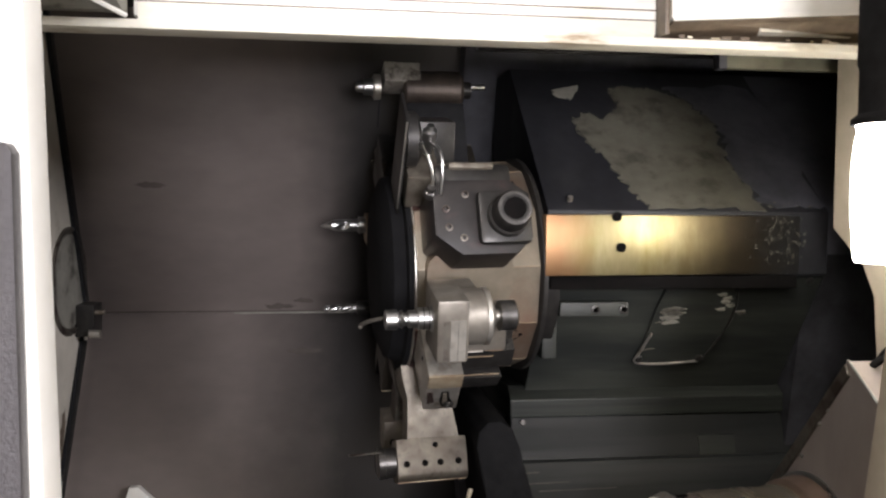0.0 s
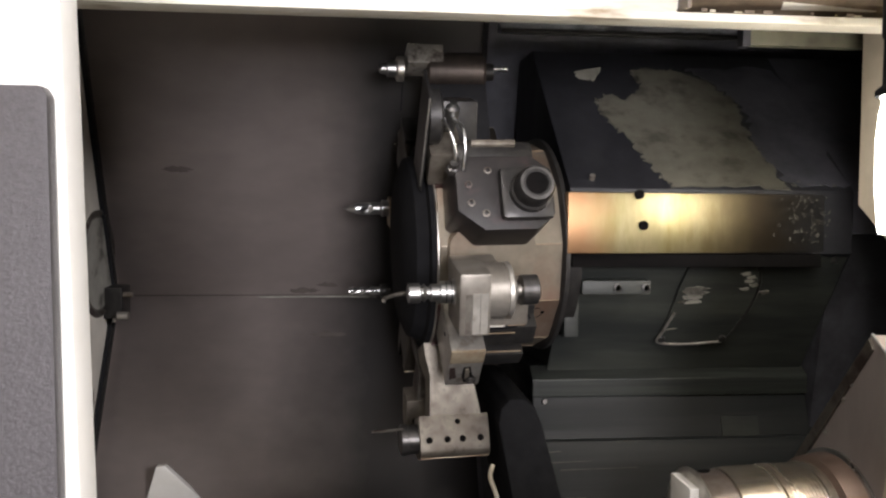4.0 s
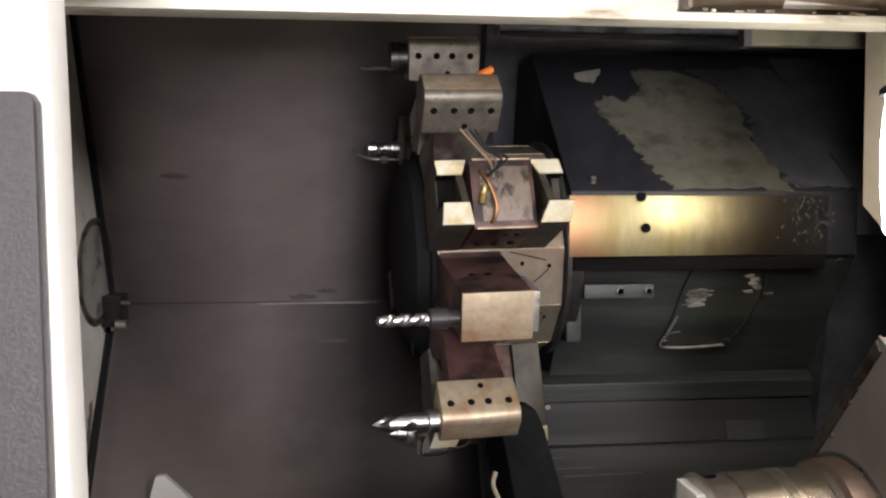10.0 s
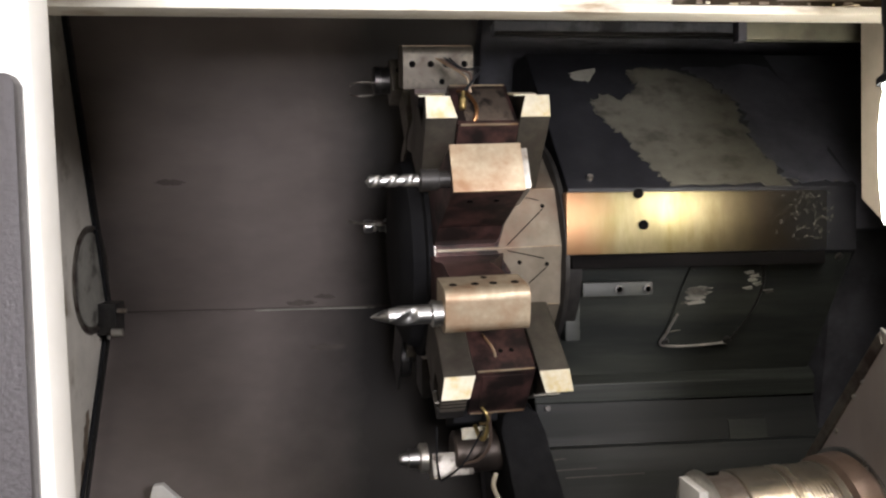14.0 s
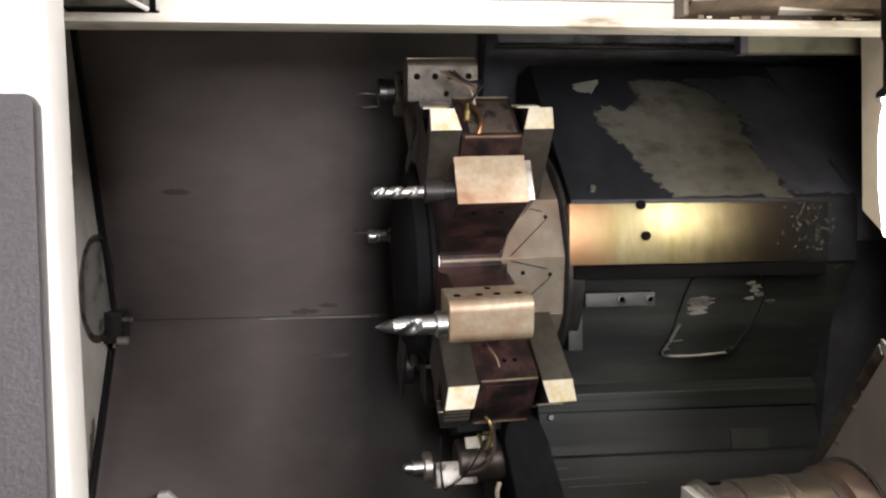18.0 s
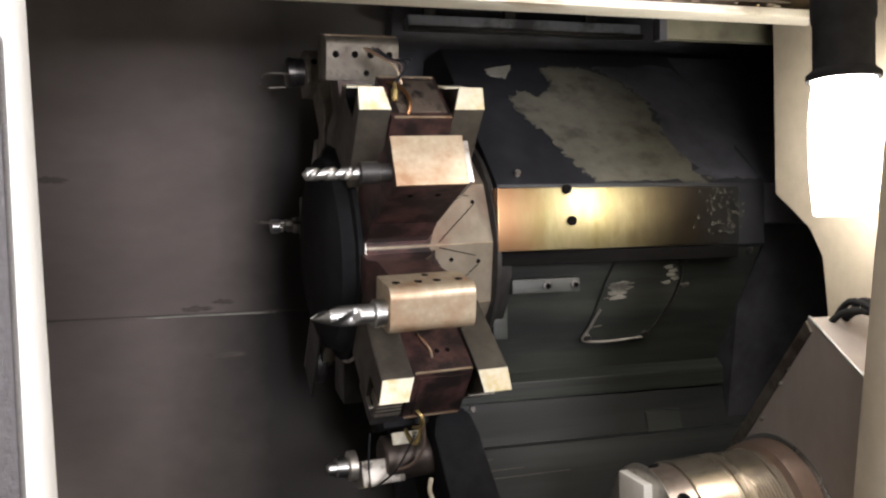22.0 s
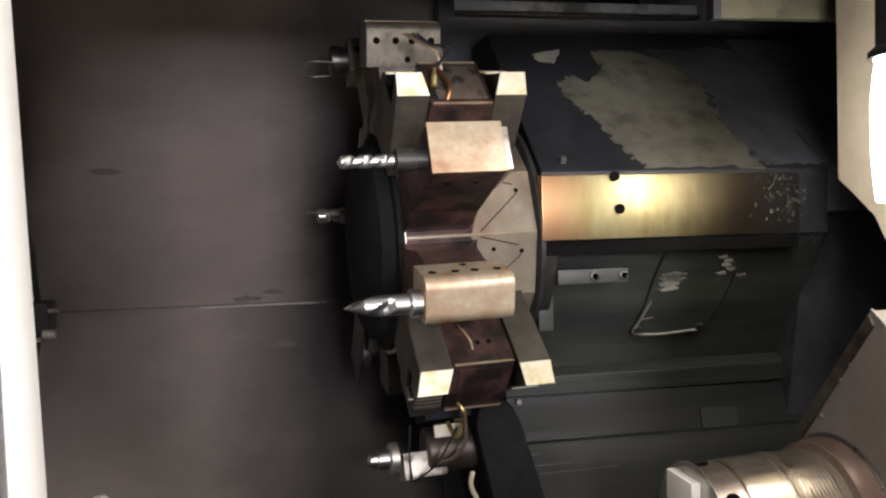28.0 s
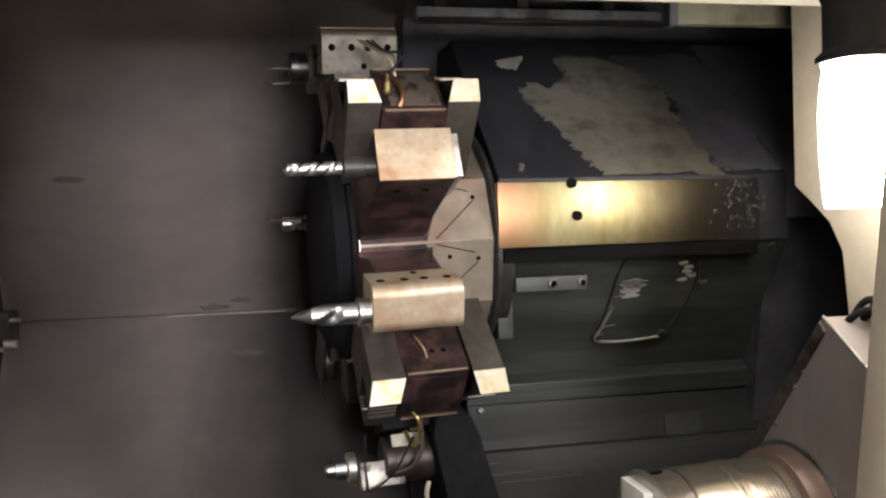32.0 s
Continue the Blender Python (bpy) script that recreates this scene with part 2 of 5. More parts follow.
BEDFOLD = mat("streaked_bed_steel", (0.012, 0.0135, 0.012), (0.045, 0.05, 0.043), 0.36, 0.2, scale=26, stretch=(0.15, 1, 5), bump=0.12, stain=(0.012, 0.013, 0.012), stain_scale=6, stain_at=0.5, rough2=0.55, spec=0.35)
CONCRETE = mat("concrete", (0.25, 0.24, 0.22), (0.33, 0.32, 0.3), 0.7, scale=12, bump=0.2, stain=(0.16, 0.155, 0.15), stain_scale=2)
PLASTER = mat("shop_plaster", (0.34, 0.33, 0.3), (0.4, 0.39, 0.36), 0.7, scale=10, bump=0.1)
LAMP = glow("lamp_glow", (1.0, 0.95, 0.87), 22.0)


def toned_end(m, x0, x1, colour, ragged=0.12):
    """Blends a colour over one end of a plate along world x, with a ragged soft edge."""
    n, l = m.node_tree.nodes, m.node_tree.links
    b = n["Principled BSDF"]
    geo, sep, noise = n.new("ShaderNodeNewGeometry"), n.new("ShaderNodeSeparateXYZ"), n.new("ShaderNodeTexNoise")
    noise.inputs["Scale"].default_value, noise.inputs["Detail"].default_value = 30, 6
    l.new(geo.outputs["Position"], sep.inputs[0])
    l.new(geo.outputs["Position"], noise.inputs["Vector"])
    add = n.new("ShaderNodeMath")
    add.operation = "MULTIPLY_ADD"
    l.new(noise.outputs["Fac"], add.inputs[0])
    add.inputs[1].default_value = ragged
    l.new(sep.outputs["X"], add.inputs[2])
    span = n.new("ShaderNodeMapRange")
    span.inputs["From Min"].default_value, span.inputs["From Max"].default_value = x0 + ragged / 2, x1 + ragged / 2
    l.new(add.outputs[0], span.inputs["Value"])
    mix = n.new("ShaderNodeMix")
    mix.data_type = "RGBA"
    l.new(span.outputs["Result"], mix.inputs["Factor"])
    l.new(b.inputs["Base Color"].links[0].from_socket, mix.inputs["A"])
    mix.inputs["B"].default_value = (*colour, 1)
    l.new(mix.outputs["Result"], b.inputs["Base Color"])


# Dark reflection beside the turret, painted into both back sheets' right ends.
toned_end(SHEET_LOW, -0.14, 0.06, (0.045, 0.042, 0.041), 0.05)
toned_end(SHEET, -0.03, 0.085, (0.045, 0.042, 0.041), 0.03)
# Orange-brown colour over the cover plate's left end.
toned_end(BRASS, 0.405, 0.345, (0.18, 0.1, 0.048), 0.05)
# Dark reflection painted over the cover plate's right end, in two steps.
toned_end(BRASS, 0.47, 0.60, (0.075, 0.06, 0.04), 0.06)
toned_end(BRASS, 0.62, 0.69, (0.085, 0.083, 0.082), 0.06)


# ---- building helpers ----
ORIGIN = {}


def thing(name, base, label, category, group="", kind=""):
    ob = new(name)
    ob.empty_display_size = 0.05
    ob.location = base
    ORIGIN[ob] = Vector(base)
    return tagged(ob, label, category, group, kind)


def part(name, bm, material, parent, label="", smooth=True, local=False):
    """One mesh object out of a bmesh, in world measures (or in its parent's own, if local)."""
    root = parent
    while root is not None and root.parent is not None:
        root = root.parent
    if root is not None and not local and root in ORIGIN:
        bmesh.ops.translate(bm, verts=bm.verts, vec=-ORIGIN[root])
    bmesh.ops.recalc_face_normals(bm, faces=bm.faces)
    me = bpy.data.meshes.new(name)
    bm.to_mesh(me)
    bm.free()
    me.materials.append(material)
    if smooth:
        for p in me.polygons:
            p.use_smooth = True
        me.set_sharp_from_angle(angle=radians(35))
    ob = new(name, me)
    ob.parent = parent
    if label:
        ob["label"] = label
    return ob


def bevel_new(bm, edges, width, segs=2):
    if width > 0:
        bmesh.ops.bevel(bm, geom=edges, offset=width, segments=segs, profile=0.6, affect="EDGES", clamp_overlap=True)


def box(bm, lo, hi, bev=0.0, m=None):
    mid = [(a + b) / 2 for a, b in zip(lo, hi)]
    size = [b - a for a, b in zip(lo, hi)]
    r = bmesh.ops.create_cube(bm, size=1, matrix=Matrix.Translation(mid) @ Matrix.Diagonal((*size, 1)))
    vs = r["verts"]
    if m is not None:
        bmesh.ops.transform(bm, matrix=m, verts=vs)
    bevel_new(bm, list({e for v in vs for e in v.link_edges}), bev)
    return bm


def rod(bm, p0, p1, r0, r1=None, seg=20, caps=True):
    """A round bar or cone from p0 to p1."""
    p0, p1 = Vector(p0), Vector(p1)
    d = p1 - p0
    m = Matrix.Translation((p0 + p1) / 2) @ d.to_track_quat("Z", "Y").to_matrix().to_4x4()
    bmesh.ops.create_cone(bm, cap_ends=caps, segments=seg, radius1=r0, radius2=r0 if r1 is None else max(r1, 1e-5), depth=d.length, matrix=m)
    return bm


def turned(bm, p0, axis, steps, seg=40):
    """A lathe-turned body: steps of (distance along the axis, radius)."""
    p0, axis = Vector(p0), Vector(axis).normalized()
    m = Matrix.Translation(p0) @ axis.to_track_quat("Z", "Y").to_matrix().to_4x4()
    rings = []
    for d, r in steps:
        rings.append([bm.verts.new(m @ Vector((r * math.cos(2 * math.pi * i / seg), r * math.sin(2 * math.pi * i / seg), d))) for i in range(seg)])
    for a, b in zip(rings, rings[1:]):
        for i in range(seg):
            bm.faces.new((a[i], a[(i + 1) % seg], b[(i + 1) % seg], b[i]))
    bm.faces.new(rings[0])
    bm.faces.new(rings[-1])
    return bm


def profile(bm, pts, x0, x1, bev=0.0):
    """A shape in the yz plane drawn out along x."""
    a = [bm.verts.new((x0, y, z)) for y, z in pts]
    b = [bm.verts.new((x1, y, z)) for y, z in pts]
    n = len(pts)
    faces = [bm.faces.new(a), bm.faces.new(b)] + [bm.faces.new((a[i], a[(i + 1) % n], b[(i + 1) % n], b[i])) for i in range(n)]
    bevel_new(bm, list({e for f in faces for e in f.edges}), bev)
    return bm


def outline_xz(bm, pts, y0, y1, bev=0.0):
    """A shape in the xz plane drawn out along y."""
    a = [bm.verts.new((x, y0, z)) for x, z in pts]
    b = [bm.verts.new((x, y1, z)) for x, z in pts]
    n = len(pts)
    faces = [bm.faces.new(a), bm.faces.new(b)] + [bm.faces.new((a[i], a[(i + 1) % n], b[(i + 1) % n], b[i])) for i in range(n)]
    bevel_new(bm, list({e for f in faces for e in f.edges}), bev)
    return bm


def tube(bm, pts, r, seg=10):
    """A bent tube through the points, rounded by a spline."""
    p = [Vector(q) for q in pts]
    fine = []
    for i in range(len(p) - 1):
        a, b, c, d = p[max(i - 1, 0)], p[i], p[i + 1], p[min(i + 2, len(p) - 1)]
        for k in range(6):
            u = k / 6
            fine.append(0.5 * (2 * b + (c - a) * u + (2 * a - 5 * b + 4 * c - d) * u * u + (3 * b - a - 3 * c + d) * u ** 3))
    fine.append(p[-1])
    rings, up = [], Vector((0.31, 0.17, 0.93))
    for i, q in enumerate(fine):
        way = (fine[min(i + 1, len(fine) - 1)] - fine[max(i - 1, 0)]).normalized()
        s = way.cross(up).normalized()
        u = s.cross(way)
        rings.append([bm.verts.new(q + r * (math.cos(2 * math.pi * k / seg) * s + math.sin(2 * math.pi * k / seg) * u)) for k in range(seg)])
    for a, b in zip(rings, rings[1:]):
        for k in range(seg):
            bm.faces.new((a[k], a[(k + 1) % seg], b[(k + 1) % seg], b[k]))
    bm.faces.new(rings[0])
    bm.faces.new(rings[-1])
    return bm


def drill_bm(bm, tip, root, r, turns=2.5, point=0.4, seg=28, steps=96, depth=0.45, shank=0.1):
    """A twist drill along x, with two rounded flutes, from its root to its tip."""
    x0, x1 = root[0], tip[0]
    rings = []
    for i in range(steps + 1):
        u = i / steps
        x = x0 + (x1 - x0) * u
        left = abs(x1 - x)
        taper = min(1.0, left / (r * 2 * point) + 0.04)
        cut = min(1.0, max(0.0, (u - shank) / 0.12))
        ring = []
        for k in range(seg):
            a = 2 * math.pi * k / seg
            w = max(0.0, math.cos(2 * (a - turns * 2 * math.pi * u))) ** 0.8
            rr = r * taper * (1 - depth * cut * w)
            ring.append(bm.verts.new((x, root[1] + rr * math.cos(a), root[2] + rr * math.sin(a))))
        rings.append(ring)
    for a, b in zip(rings, rings[1:]):
        for k in range(seg):
            bm.faces.new((a[k], a[(k + 1) % seg], b[(k + 1) % seg], b[k]))
    bm.faces.new(rings[0])
    bm.faces.new(rings[-1])
    return bm


def B():
    return bmesh.new()


# ---- workshop around the machine ----
def setting(name, bm, material, label):
    return tagged(part(name, bm, material, None, smooth=False), label, "", "", "structure")


setting("floor", box(B(), (-4, -5, -0.1), (5, 5, 0)), CONCRETE, "grey worn concrete workshop floor")
bm = B()
for lo, hi in (((-4, -3.4, 0), (5, -3.2, 1.05)), ((-4, -3.4, 2.35), (3.17, -3.2, 4.2)), ((4.03, -3.4, 2.35), (5, -3.2, 4.2)), ((3.17, -3.4, 3.65), (4.03, -3.2, 4.2)), ((-4, -3.4, 1.05), (0.02, -3.2, 2.35)), ((0.88, -3.4, 1.05), (3.17, -3.2, 2.35)), ((3.17, -3.4, 1.05), (5, -3.2, 2.35))):
    box(bm, lo, hi)
setting("wall_south", bm, PLASTER, "plastered workshop wall with added window openings")
# Unseen windows, added only to frame the two fill lamps.
for name, x, z in (("added_window_1", 0.02, 1.05), ("added_window_2", 3.17, 2.35)):
    win = thing(name, (x + 0.43, -3.3, z), "unseen white-framed window added around a fill lamp", "window", kind="structure")
    for n in range(3):
        part("mullion", box(B(), (x + 0.41 * n, -3.34, z), (x + 0.04 + 0.41 * n, -3.28, z + 1.3), 0.004), WHITE, win)
    part("window_sill", box(B(), (x - 0.05, -3.4, z - 0.04), (x + 0.91, -3.19, z - 0.003), 0.004), WHITE, win)
lum = thing("ceiling_luminaire", (-0.62, -1.1, 3.31), "long grey ceiling luminaire hanging over the machine front", "lamp")
part("housing", box(B(), (-0.77, -1.8, 3.29), (-0.47, -0.4, 3.37), 0.01), GREYTEX, lum)
part("hanger", rod(B(), (-0.62, -1.6, 3.37), (-0.62, -1.6, 4.2), 0.006), STEEL, lum)
part("hanger", rod(B(), (-0.62, -0.6, 3.37), (-0.62, -0.6, 4.2), 0.006), STEEL, lum)
setting("wall_north", box(B(), (-4, 5, 0), (5, 5.1, 4.2)), PLASTER, "plain plastered workshop wall behind the machine")
setting("wall_west", box(B(), (-4.1, -5, 0), (-4, 5, 4.2)), PLASTER, "plain plastered workshop side wall")
setting("wall_east", box(B(), (5, -5, 0), (5.1, 5, 4.2)), PLASTER, "plain plastered workshop side wall")
setting("ceiling", box(B(), (-4, -5, 4.2), (5, 5, 4.3)), PLASTER, "plain workshop ceiling")

# ---- machine cabin ----
LX, RX = -0.44, 0.70
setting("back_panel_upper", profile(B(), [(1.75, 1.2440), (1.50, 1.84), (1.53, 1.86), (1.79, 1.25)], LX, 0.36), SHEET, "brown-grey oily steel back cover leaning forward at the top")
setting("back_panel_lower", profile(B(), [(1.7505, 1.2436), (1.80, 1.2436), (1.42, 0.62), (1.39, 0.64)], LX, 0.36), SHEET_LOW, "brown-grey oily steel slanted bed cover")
streaks = thing("grime_streaks", (-0.1, 1.7, 1.2), "dark smeared oil streaks on the steel back cover", "stain")
for n, (x, z, w) in enumerate(((-0.30, 1.50, 0.03), (-0.02, 1.172, 0.045), (-0.07, 1.258, 0.035), (-0.02, 1.27, 0.022))):
    bm = B()
    yy = lambda h: (1.75 - (h - 1.244) * 0.4195 if h > 1.244 else 1.7505 - (1.2436 - h) * 0.5977) - 0.0012
    rnd = random.Random(n)
    ring = [(x + w * math.cos(a) * rnd.uniform(0.6, 1.1), z + 0.006 * math.sin(a) * rnd.uniform(0.5, 1.2)) for a in [2 * math.pi * i / 28 for i in range(28)]]
    bm.faces.new([bm.verts.new((px, yy(pz), pz)) for px, pz in ring])
    part("streak", bm, SMEAR, streaks)
part("seam_line", tube(B(), [(-0.43, 1.7475, 1.2475), (-0.2, 1.7475, 1.2475), (0.12, 1.7475, 1.2475)], 0.0014, 6), SMEAR, streaks, "dark oily seam")
part("seam_bead", tube(B(), [(-0.16, 1.747, 1.2438), (-0.05, 1.747, 1.2445), (0.08, 1.747, 1.2438)], 0.0019, 6), GRIME, streaks, "thin worn seam edge")
setting("cabin_back", box(B(), (-1.4, 1.90, 0.0), (1.6, 1.93, 1.95)), CREAM, "cream painted back of the machine")
setting("cabin_side_west", box(B(), (-1.43, 0.50, 0.0), (-1.402, 1.93, 1.95), 0.004), CREAM, "cream painted outer side of the machine")
setting("cabin_side_east", box(B(), (1.602, 0.50, 0.0), (1.63, 1.93, 1.95), 0.004), CREAM, "cream painted outer side of the machine")
setting("cabin_top", box(B(), (-1.4, 1.002, 1.86), (1.6, 1.898, 1.89), 0.004), CREAM, "cream painted sheet metal top of the machine")
slide = thing("slide_cover", (0.6, 1.7, 0.65), "black oily slide cover behind the turret", "cover")
part("upper_fold", profile(B(), [(1.72, 1.2455), (1.47, 1.83), (1.62, 1.86), (1.86, 1.25)], 0.27, 1.06, 0.02), SLATE, slide)
part("lower_fold", profile(B(), [(1.721, 1.2425), (1.86, 1.238), (1.5, 0.655), (1.37, 0.655)], 0.27, 1.06, 0.02), SLATE, slide)
setting("cabin_roof", box(B(), (LX - 0.03, 0.99, 1.80), (1.1, 1.62, 1.83)), BODYGREY, "dark painted roof panel inside the machine")
setting("cabin_end_wall", box(B(), (1.06, 0.5, 0.6), (1.09, 1.8, 1.84)), SLATE, "dark oily end wall of the machine cabin")
setting("chip_tray", box(B(), (LX, 0.5, 0.62), (1.1, 1.45, 0.65)), OILBLACK, "black oily chip tray at the bottom of the cabin")
# Unseen top edge set high to shade the lower back cover.
setting("machine_base", box(B(), (-1.4, 0.50, 0.0), (1.6, 0.54, 1.175), 0.004), CREAM, "cream painted machine base front, raised out of view to shade the cabin")

left_wall = thing("cabin_left_wall", (LX, 1.3, 1.2), "grimy grey-painted headstock wall with a round spindle opening", "wall", kind="structure")
bm = B()
box(bm, (LX - 0.03, 0.48, 0.6), (LX, 1.80, 1.84))
part("panel", bm, WALLPAINT, left_wall, smooth=False)
part("spindle_ring", turned(B(), (LX, 1.612, 1.322), (1, 0, 0), [(-0.002, 0.100), (0.004, 0.1), (0.0055, 0.098), (0.0055, 0.094), (0.001, 0.0925)]), HOLDER_DARK, left_wall, "oiled round rim of the spindle opening")
part("spindle_bore", turned(B(), (LX, 1.612, 1.322), (1, 0, 0), [(0.0005, 0.087), (0.003, 0.086), (0.003, 0.001)]), GRIME, left_wall, "grimy spindle nose")
part("corner_pipe", tube(B(), [(LX + 0.006, 1.50, 1.80), (LX + 0.006, 1.60, 1.54), (LX + 0.006, 1.705, 1.275)], 0.0035), DARKSTEEL, left_wall, "dark coolant pipe along the wall edge")
part("corner_pipe", tube(B(), [(LX + 0.006, 1.69, 1.20), (LX + 0.006, 1.6, 1.05), (LX + 0.006, 1.5, 0.88)], 0.0035), DARKSTEEL, left_wall)
rnd = random.Random(11)
for y, z, w, h in ((1.30, 1.60, 0.012, 0.02), (1.47, 1.17, 0.008, 0.012), (1.56, 1.05, 0.016, 0.05), (1.53, 0.97, 0.014, 0.05), (1.49, 0.90, 0.012, 0.04), (1.10, 1.45, 0.02, 0.012), (0.92, 1.28, 0.018, 0.01)):
    ring = [(y + w * math.cos(a) * rnd.uniform(0.5, 1.2) + 0.25 * h * math.sin(a), z + h * math.sin(a) * rnd.uniform(0.6, 1.1)) for a in [2 * math.pi * i / 22 for i in range(22)]]
    bm = B()
    bm.faces.new([bm.verts.new((LX + 0.0012, py, pz)) for py, pz in ring])
    part("grime_spot", bm, GREASE, left_wall, "brown greasy spot")
part("edge_gasket", tube(B(), [(LX + 0.004, 1.675, 1.21), (LX + 0.004, 1.58, 1.05), (LX + 0.004, 1.44, 0.83)], 0.004), BLACK, left_wall, "black rubber gasket")
part("edge_gasket", tube(B(), [(LX + 0.004, 1.49, 1.80), (LX + 0.004, 1.585, 1.54), (LX + 0.004, 1.69, 1.275)], 0.004), BLACK, left_wall)
clamp = part("clamp_block", box(B(), (LX, 1.64, 1.215), (LX + 0.035, 1.70, 1.275), 0.003), DARKSTEEL, left_wall, "blackened clamp block")
part("clamp_bolt", rod(B(), (LX + 0.03, 1.63, 1.222), (LX + 0.05, 1.63, 1.222), 0.008), STEEL, clamp)
part("clamp_bolt", rod(B(), (LX + 0.03, 1.65, 1.26), (LX + 0.052, 1.65, 1.26), 0.005), STEEL, clamp)

# pale deflector low in the cabin
flap = thing("chip_deflector", (-0.31, 1.55, 0.65), "pale grey plastic chip deflector standing in the cabin", "deflector")
part("blade", outline_xz(B(), [(-0.36, 0.65), (-0.343, 0.885), (-0.322, 0.958), (-0.306, 0.959), (-0.231, 0.885), (-0.13, 0.78), (-0.13, 0.65)], 1.54, 1.556, 0.002), WHITE, flap)

# front doors and header
door_l = thing("sliding_door", (-0.6, 0.47, 0.8), "white painted sliding door, half open, with dark textured panel", "door")
part("leaf", outline_xz(B(), [(-1.3, 0.8), (-0.0955, 0.8), (-0.1255, 2.0), (-1.3, 2.0)], 0.465, 0.495, 0.003), WHITE, door_l)
part("grip_panel", outline_xz(B(), [(-1.2, 0.8), (-0.109, 0.8), (-0.1165, 1.491), (-0.1195, 1.496), (-1.2, 1.496)], 0.452, 0.464, 0.002), GREYTEX, door_l, "dark grey textured plastic panel")
door_r = thing("door_frame_post", (0.6, 0.65, 0.8), "cream painted door post with a long seam", "door frame")
part("post", outline_xz(B(), [(0.457, 0.8), (0.561, 1.70), (0.62, 1.70), (0.62, 0.8)], 0.65, 0.69, 0.004), CREAM, door_r)
part("outer_panel", outline_xz(B(), [(0.593, 0.8), (0.556, 1.70), (0.556, 2.0), (1.6, 2.0), (1.6, 0.8)], 0.643, 0.6498, 0.003), CREAM, door_r)
part("seam_seal", tube(B(), [(0.591, 0.648, 0.83), (0.574, 0.648, 1.26), (0.556, 0.648, 1.69)], 0.0016, 6), RUST, door_r, "thin brown seal line")

header = thing("header_beam", (0.1, 0.97, 1.65), "white painted header beam, rusty and greasy along its lower edge", "beam")
part("beam", box(B(), (-0.175, 0.965, 1.668), (0.415, 0.985, 1.80), 0.003), WHITE, header)
part("lip", box(B(), (-0.43, 0.95, 1.652), (0.72, 0.99, 1.662), 0.002), LIP, header, "bright lower lip with grime along its edge")
part("canopy", box(B(), (-0.43, 0.94, 1.72), (1.05, 1.0, 1.84), 0.003), WHITE, header)
for z, w in ((1.684, 0.0012), (1.6955, 0.0014)):
    part("fold_line", box(B(), (-0.174, 0.9636, z), (0.414, 0.9652, z + w)), GREASE, header, "thin grimy fold line")
part("stained_strip", box(B(), (-0.17, 0.9615, 1.6625), (0.41, 0.9648, 1.6825), 0.0008), LIP, header, "stained lower strip")
part("joint_grease", box(B(), (0.4125, 0.936, 1.6635), (0.4178, 0.9645, 1.72), 0.001), GREASE, header, "brown grease in the joint")
end_cap = thing("header_end_cap", (0.56, 0.95, 1.66), "greasy cream cover plate at the end of the header", "cover")


def wedge(bm, rows):
    """A closed body between two end outlines of (y, z) points, given as (x, points)."""
    (xa, pa), (xb, pb) = rows
    a = [bm.verts.new((xa, y, z)) for y, z in pa]
    b = [bm.verts.new((xb, y, z)) for y, z in pb]
    n = len(a)
    bm.faces.new(a), bm.faces.new(b)
    for i in range(n):
        bm.faces.new((a[i], a[(i + 1) % n], b[(i + 1) % n], b[i]))
    return bm


part("plate", wedge(B(), [(0.418, [(0.93, 1.6805), (0.985, 1.6665), (0.985, 1.80), (0.93, 1.80)]), (0.74, [(0.93, 1.702), (0.985, 1.672), (0.985, 1.80), (0.93, 1.80)])]), WHITE, end_cap, smooth=False)
part("grimy_fold", wedge(B(), [(0.42, [(0.932, 1.6795), (0.98, 1.6672), (0.98, 1.6642), (0.932, 1.6765)]), (0.739, [(0.932, 1.7005), (0.98, 1.6742), (0.98, 1.6712), (0.932, 1.6975)])]), GREASE, end_cap, "brown greasy underside", smooth=False)
part("front_edge", box(B(), (0.419, 0.9275, 1.677), (0.739, 0.9295, 1.6815), 0.0006, Matrix.Translation((0.419, 0, 1.677)) @ pose(0, 0, 0, 0, -3.8, 0) @ Matrix.Translation((-0.419, 0, -1.677))), WHITE, end_cap, "bright folded edge")
rnd = random.Random(5)
for n in range(16):
    x = 0.425 + 0.3 * rnd.random()
    part("grease_drop", box(B(), (x, 0.947, 1.6622), (x + rnd.uniform(0.003, 0.012), 0.9495, 1.6622 + rnd.uniform(0.001, 0.004)), 0.0004), (GREASE, PALE)[n % 2], end_cap)

# right side wall with the work lamp
rw = thing("cabin_right_wall", (RX, 0.9, 1.3), "cream painted side panel with a cut-away lower corner", "wall", kind="structure")
part("panel", profile(B(), [(0.70, 0.8), (0.94, 0.8), (0.954, 1.289), (0.961, 1.36), (0.984, 1.396), (1.053, 1.441), (1.056, 1.80), (0.70, 1.80)], RX, RX + 0.02, 0.002), CREAM, rw, smooth=False)
lamp = thing("work_lamp", (0.622, 0.836, 1.41), "glowing tubular machine work lamp with a black cap", "lamp")
part("glass_tube", turned(B(), (0.622, 0.836, 1.41), (0, 0, 1), [(0, 0.029), (0.003, 0.031), (0.05, 0.035), (0.1, 0.0355), (0.13, 0.033), (0.138, 0.031), (0.149, 0.033)]), LAMP, lamp, "glowing frosted glass tube")
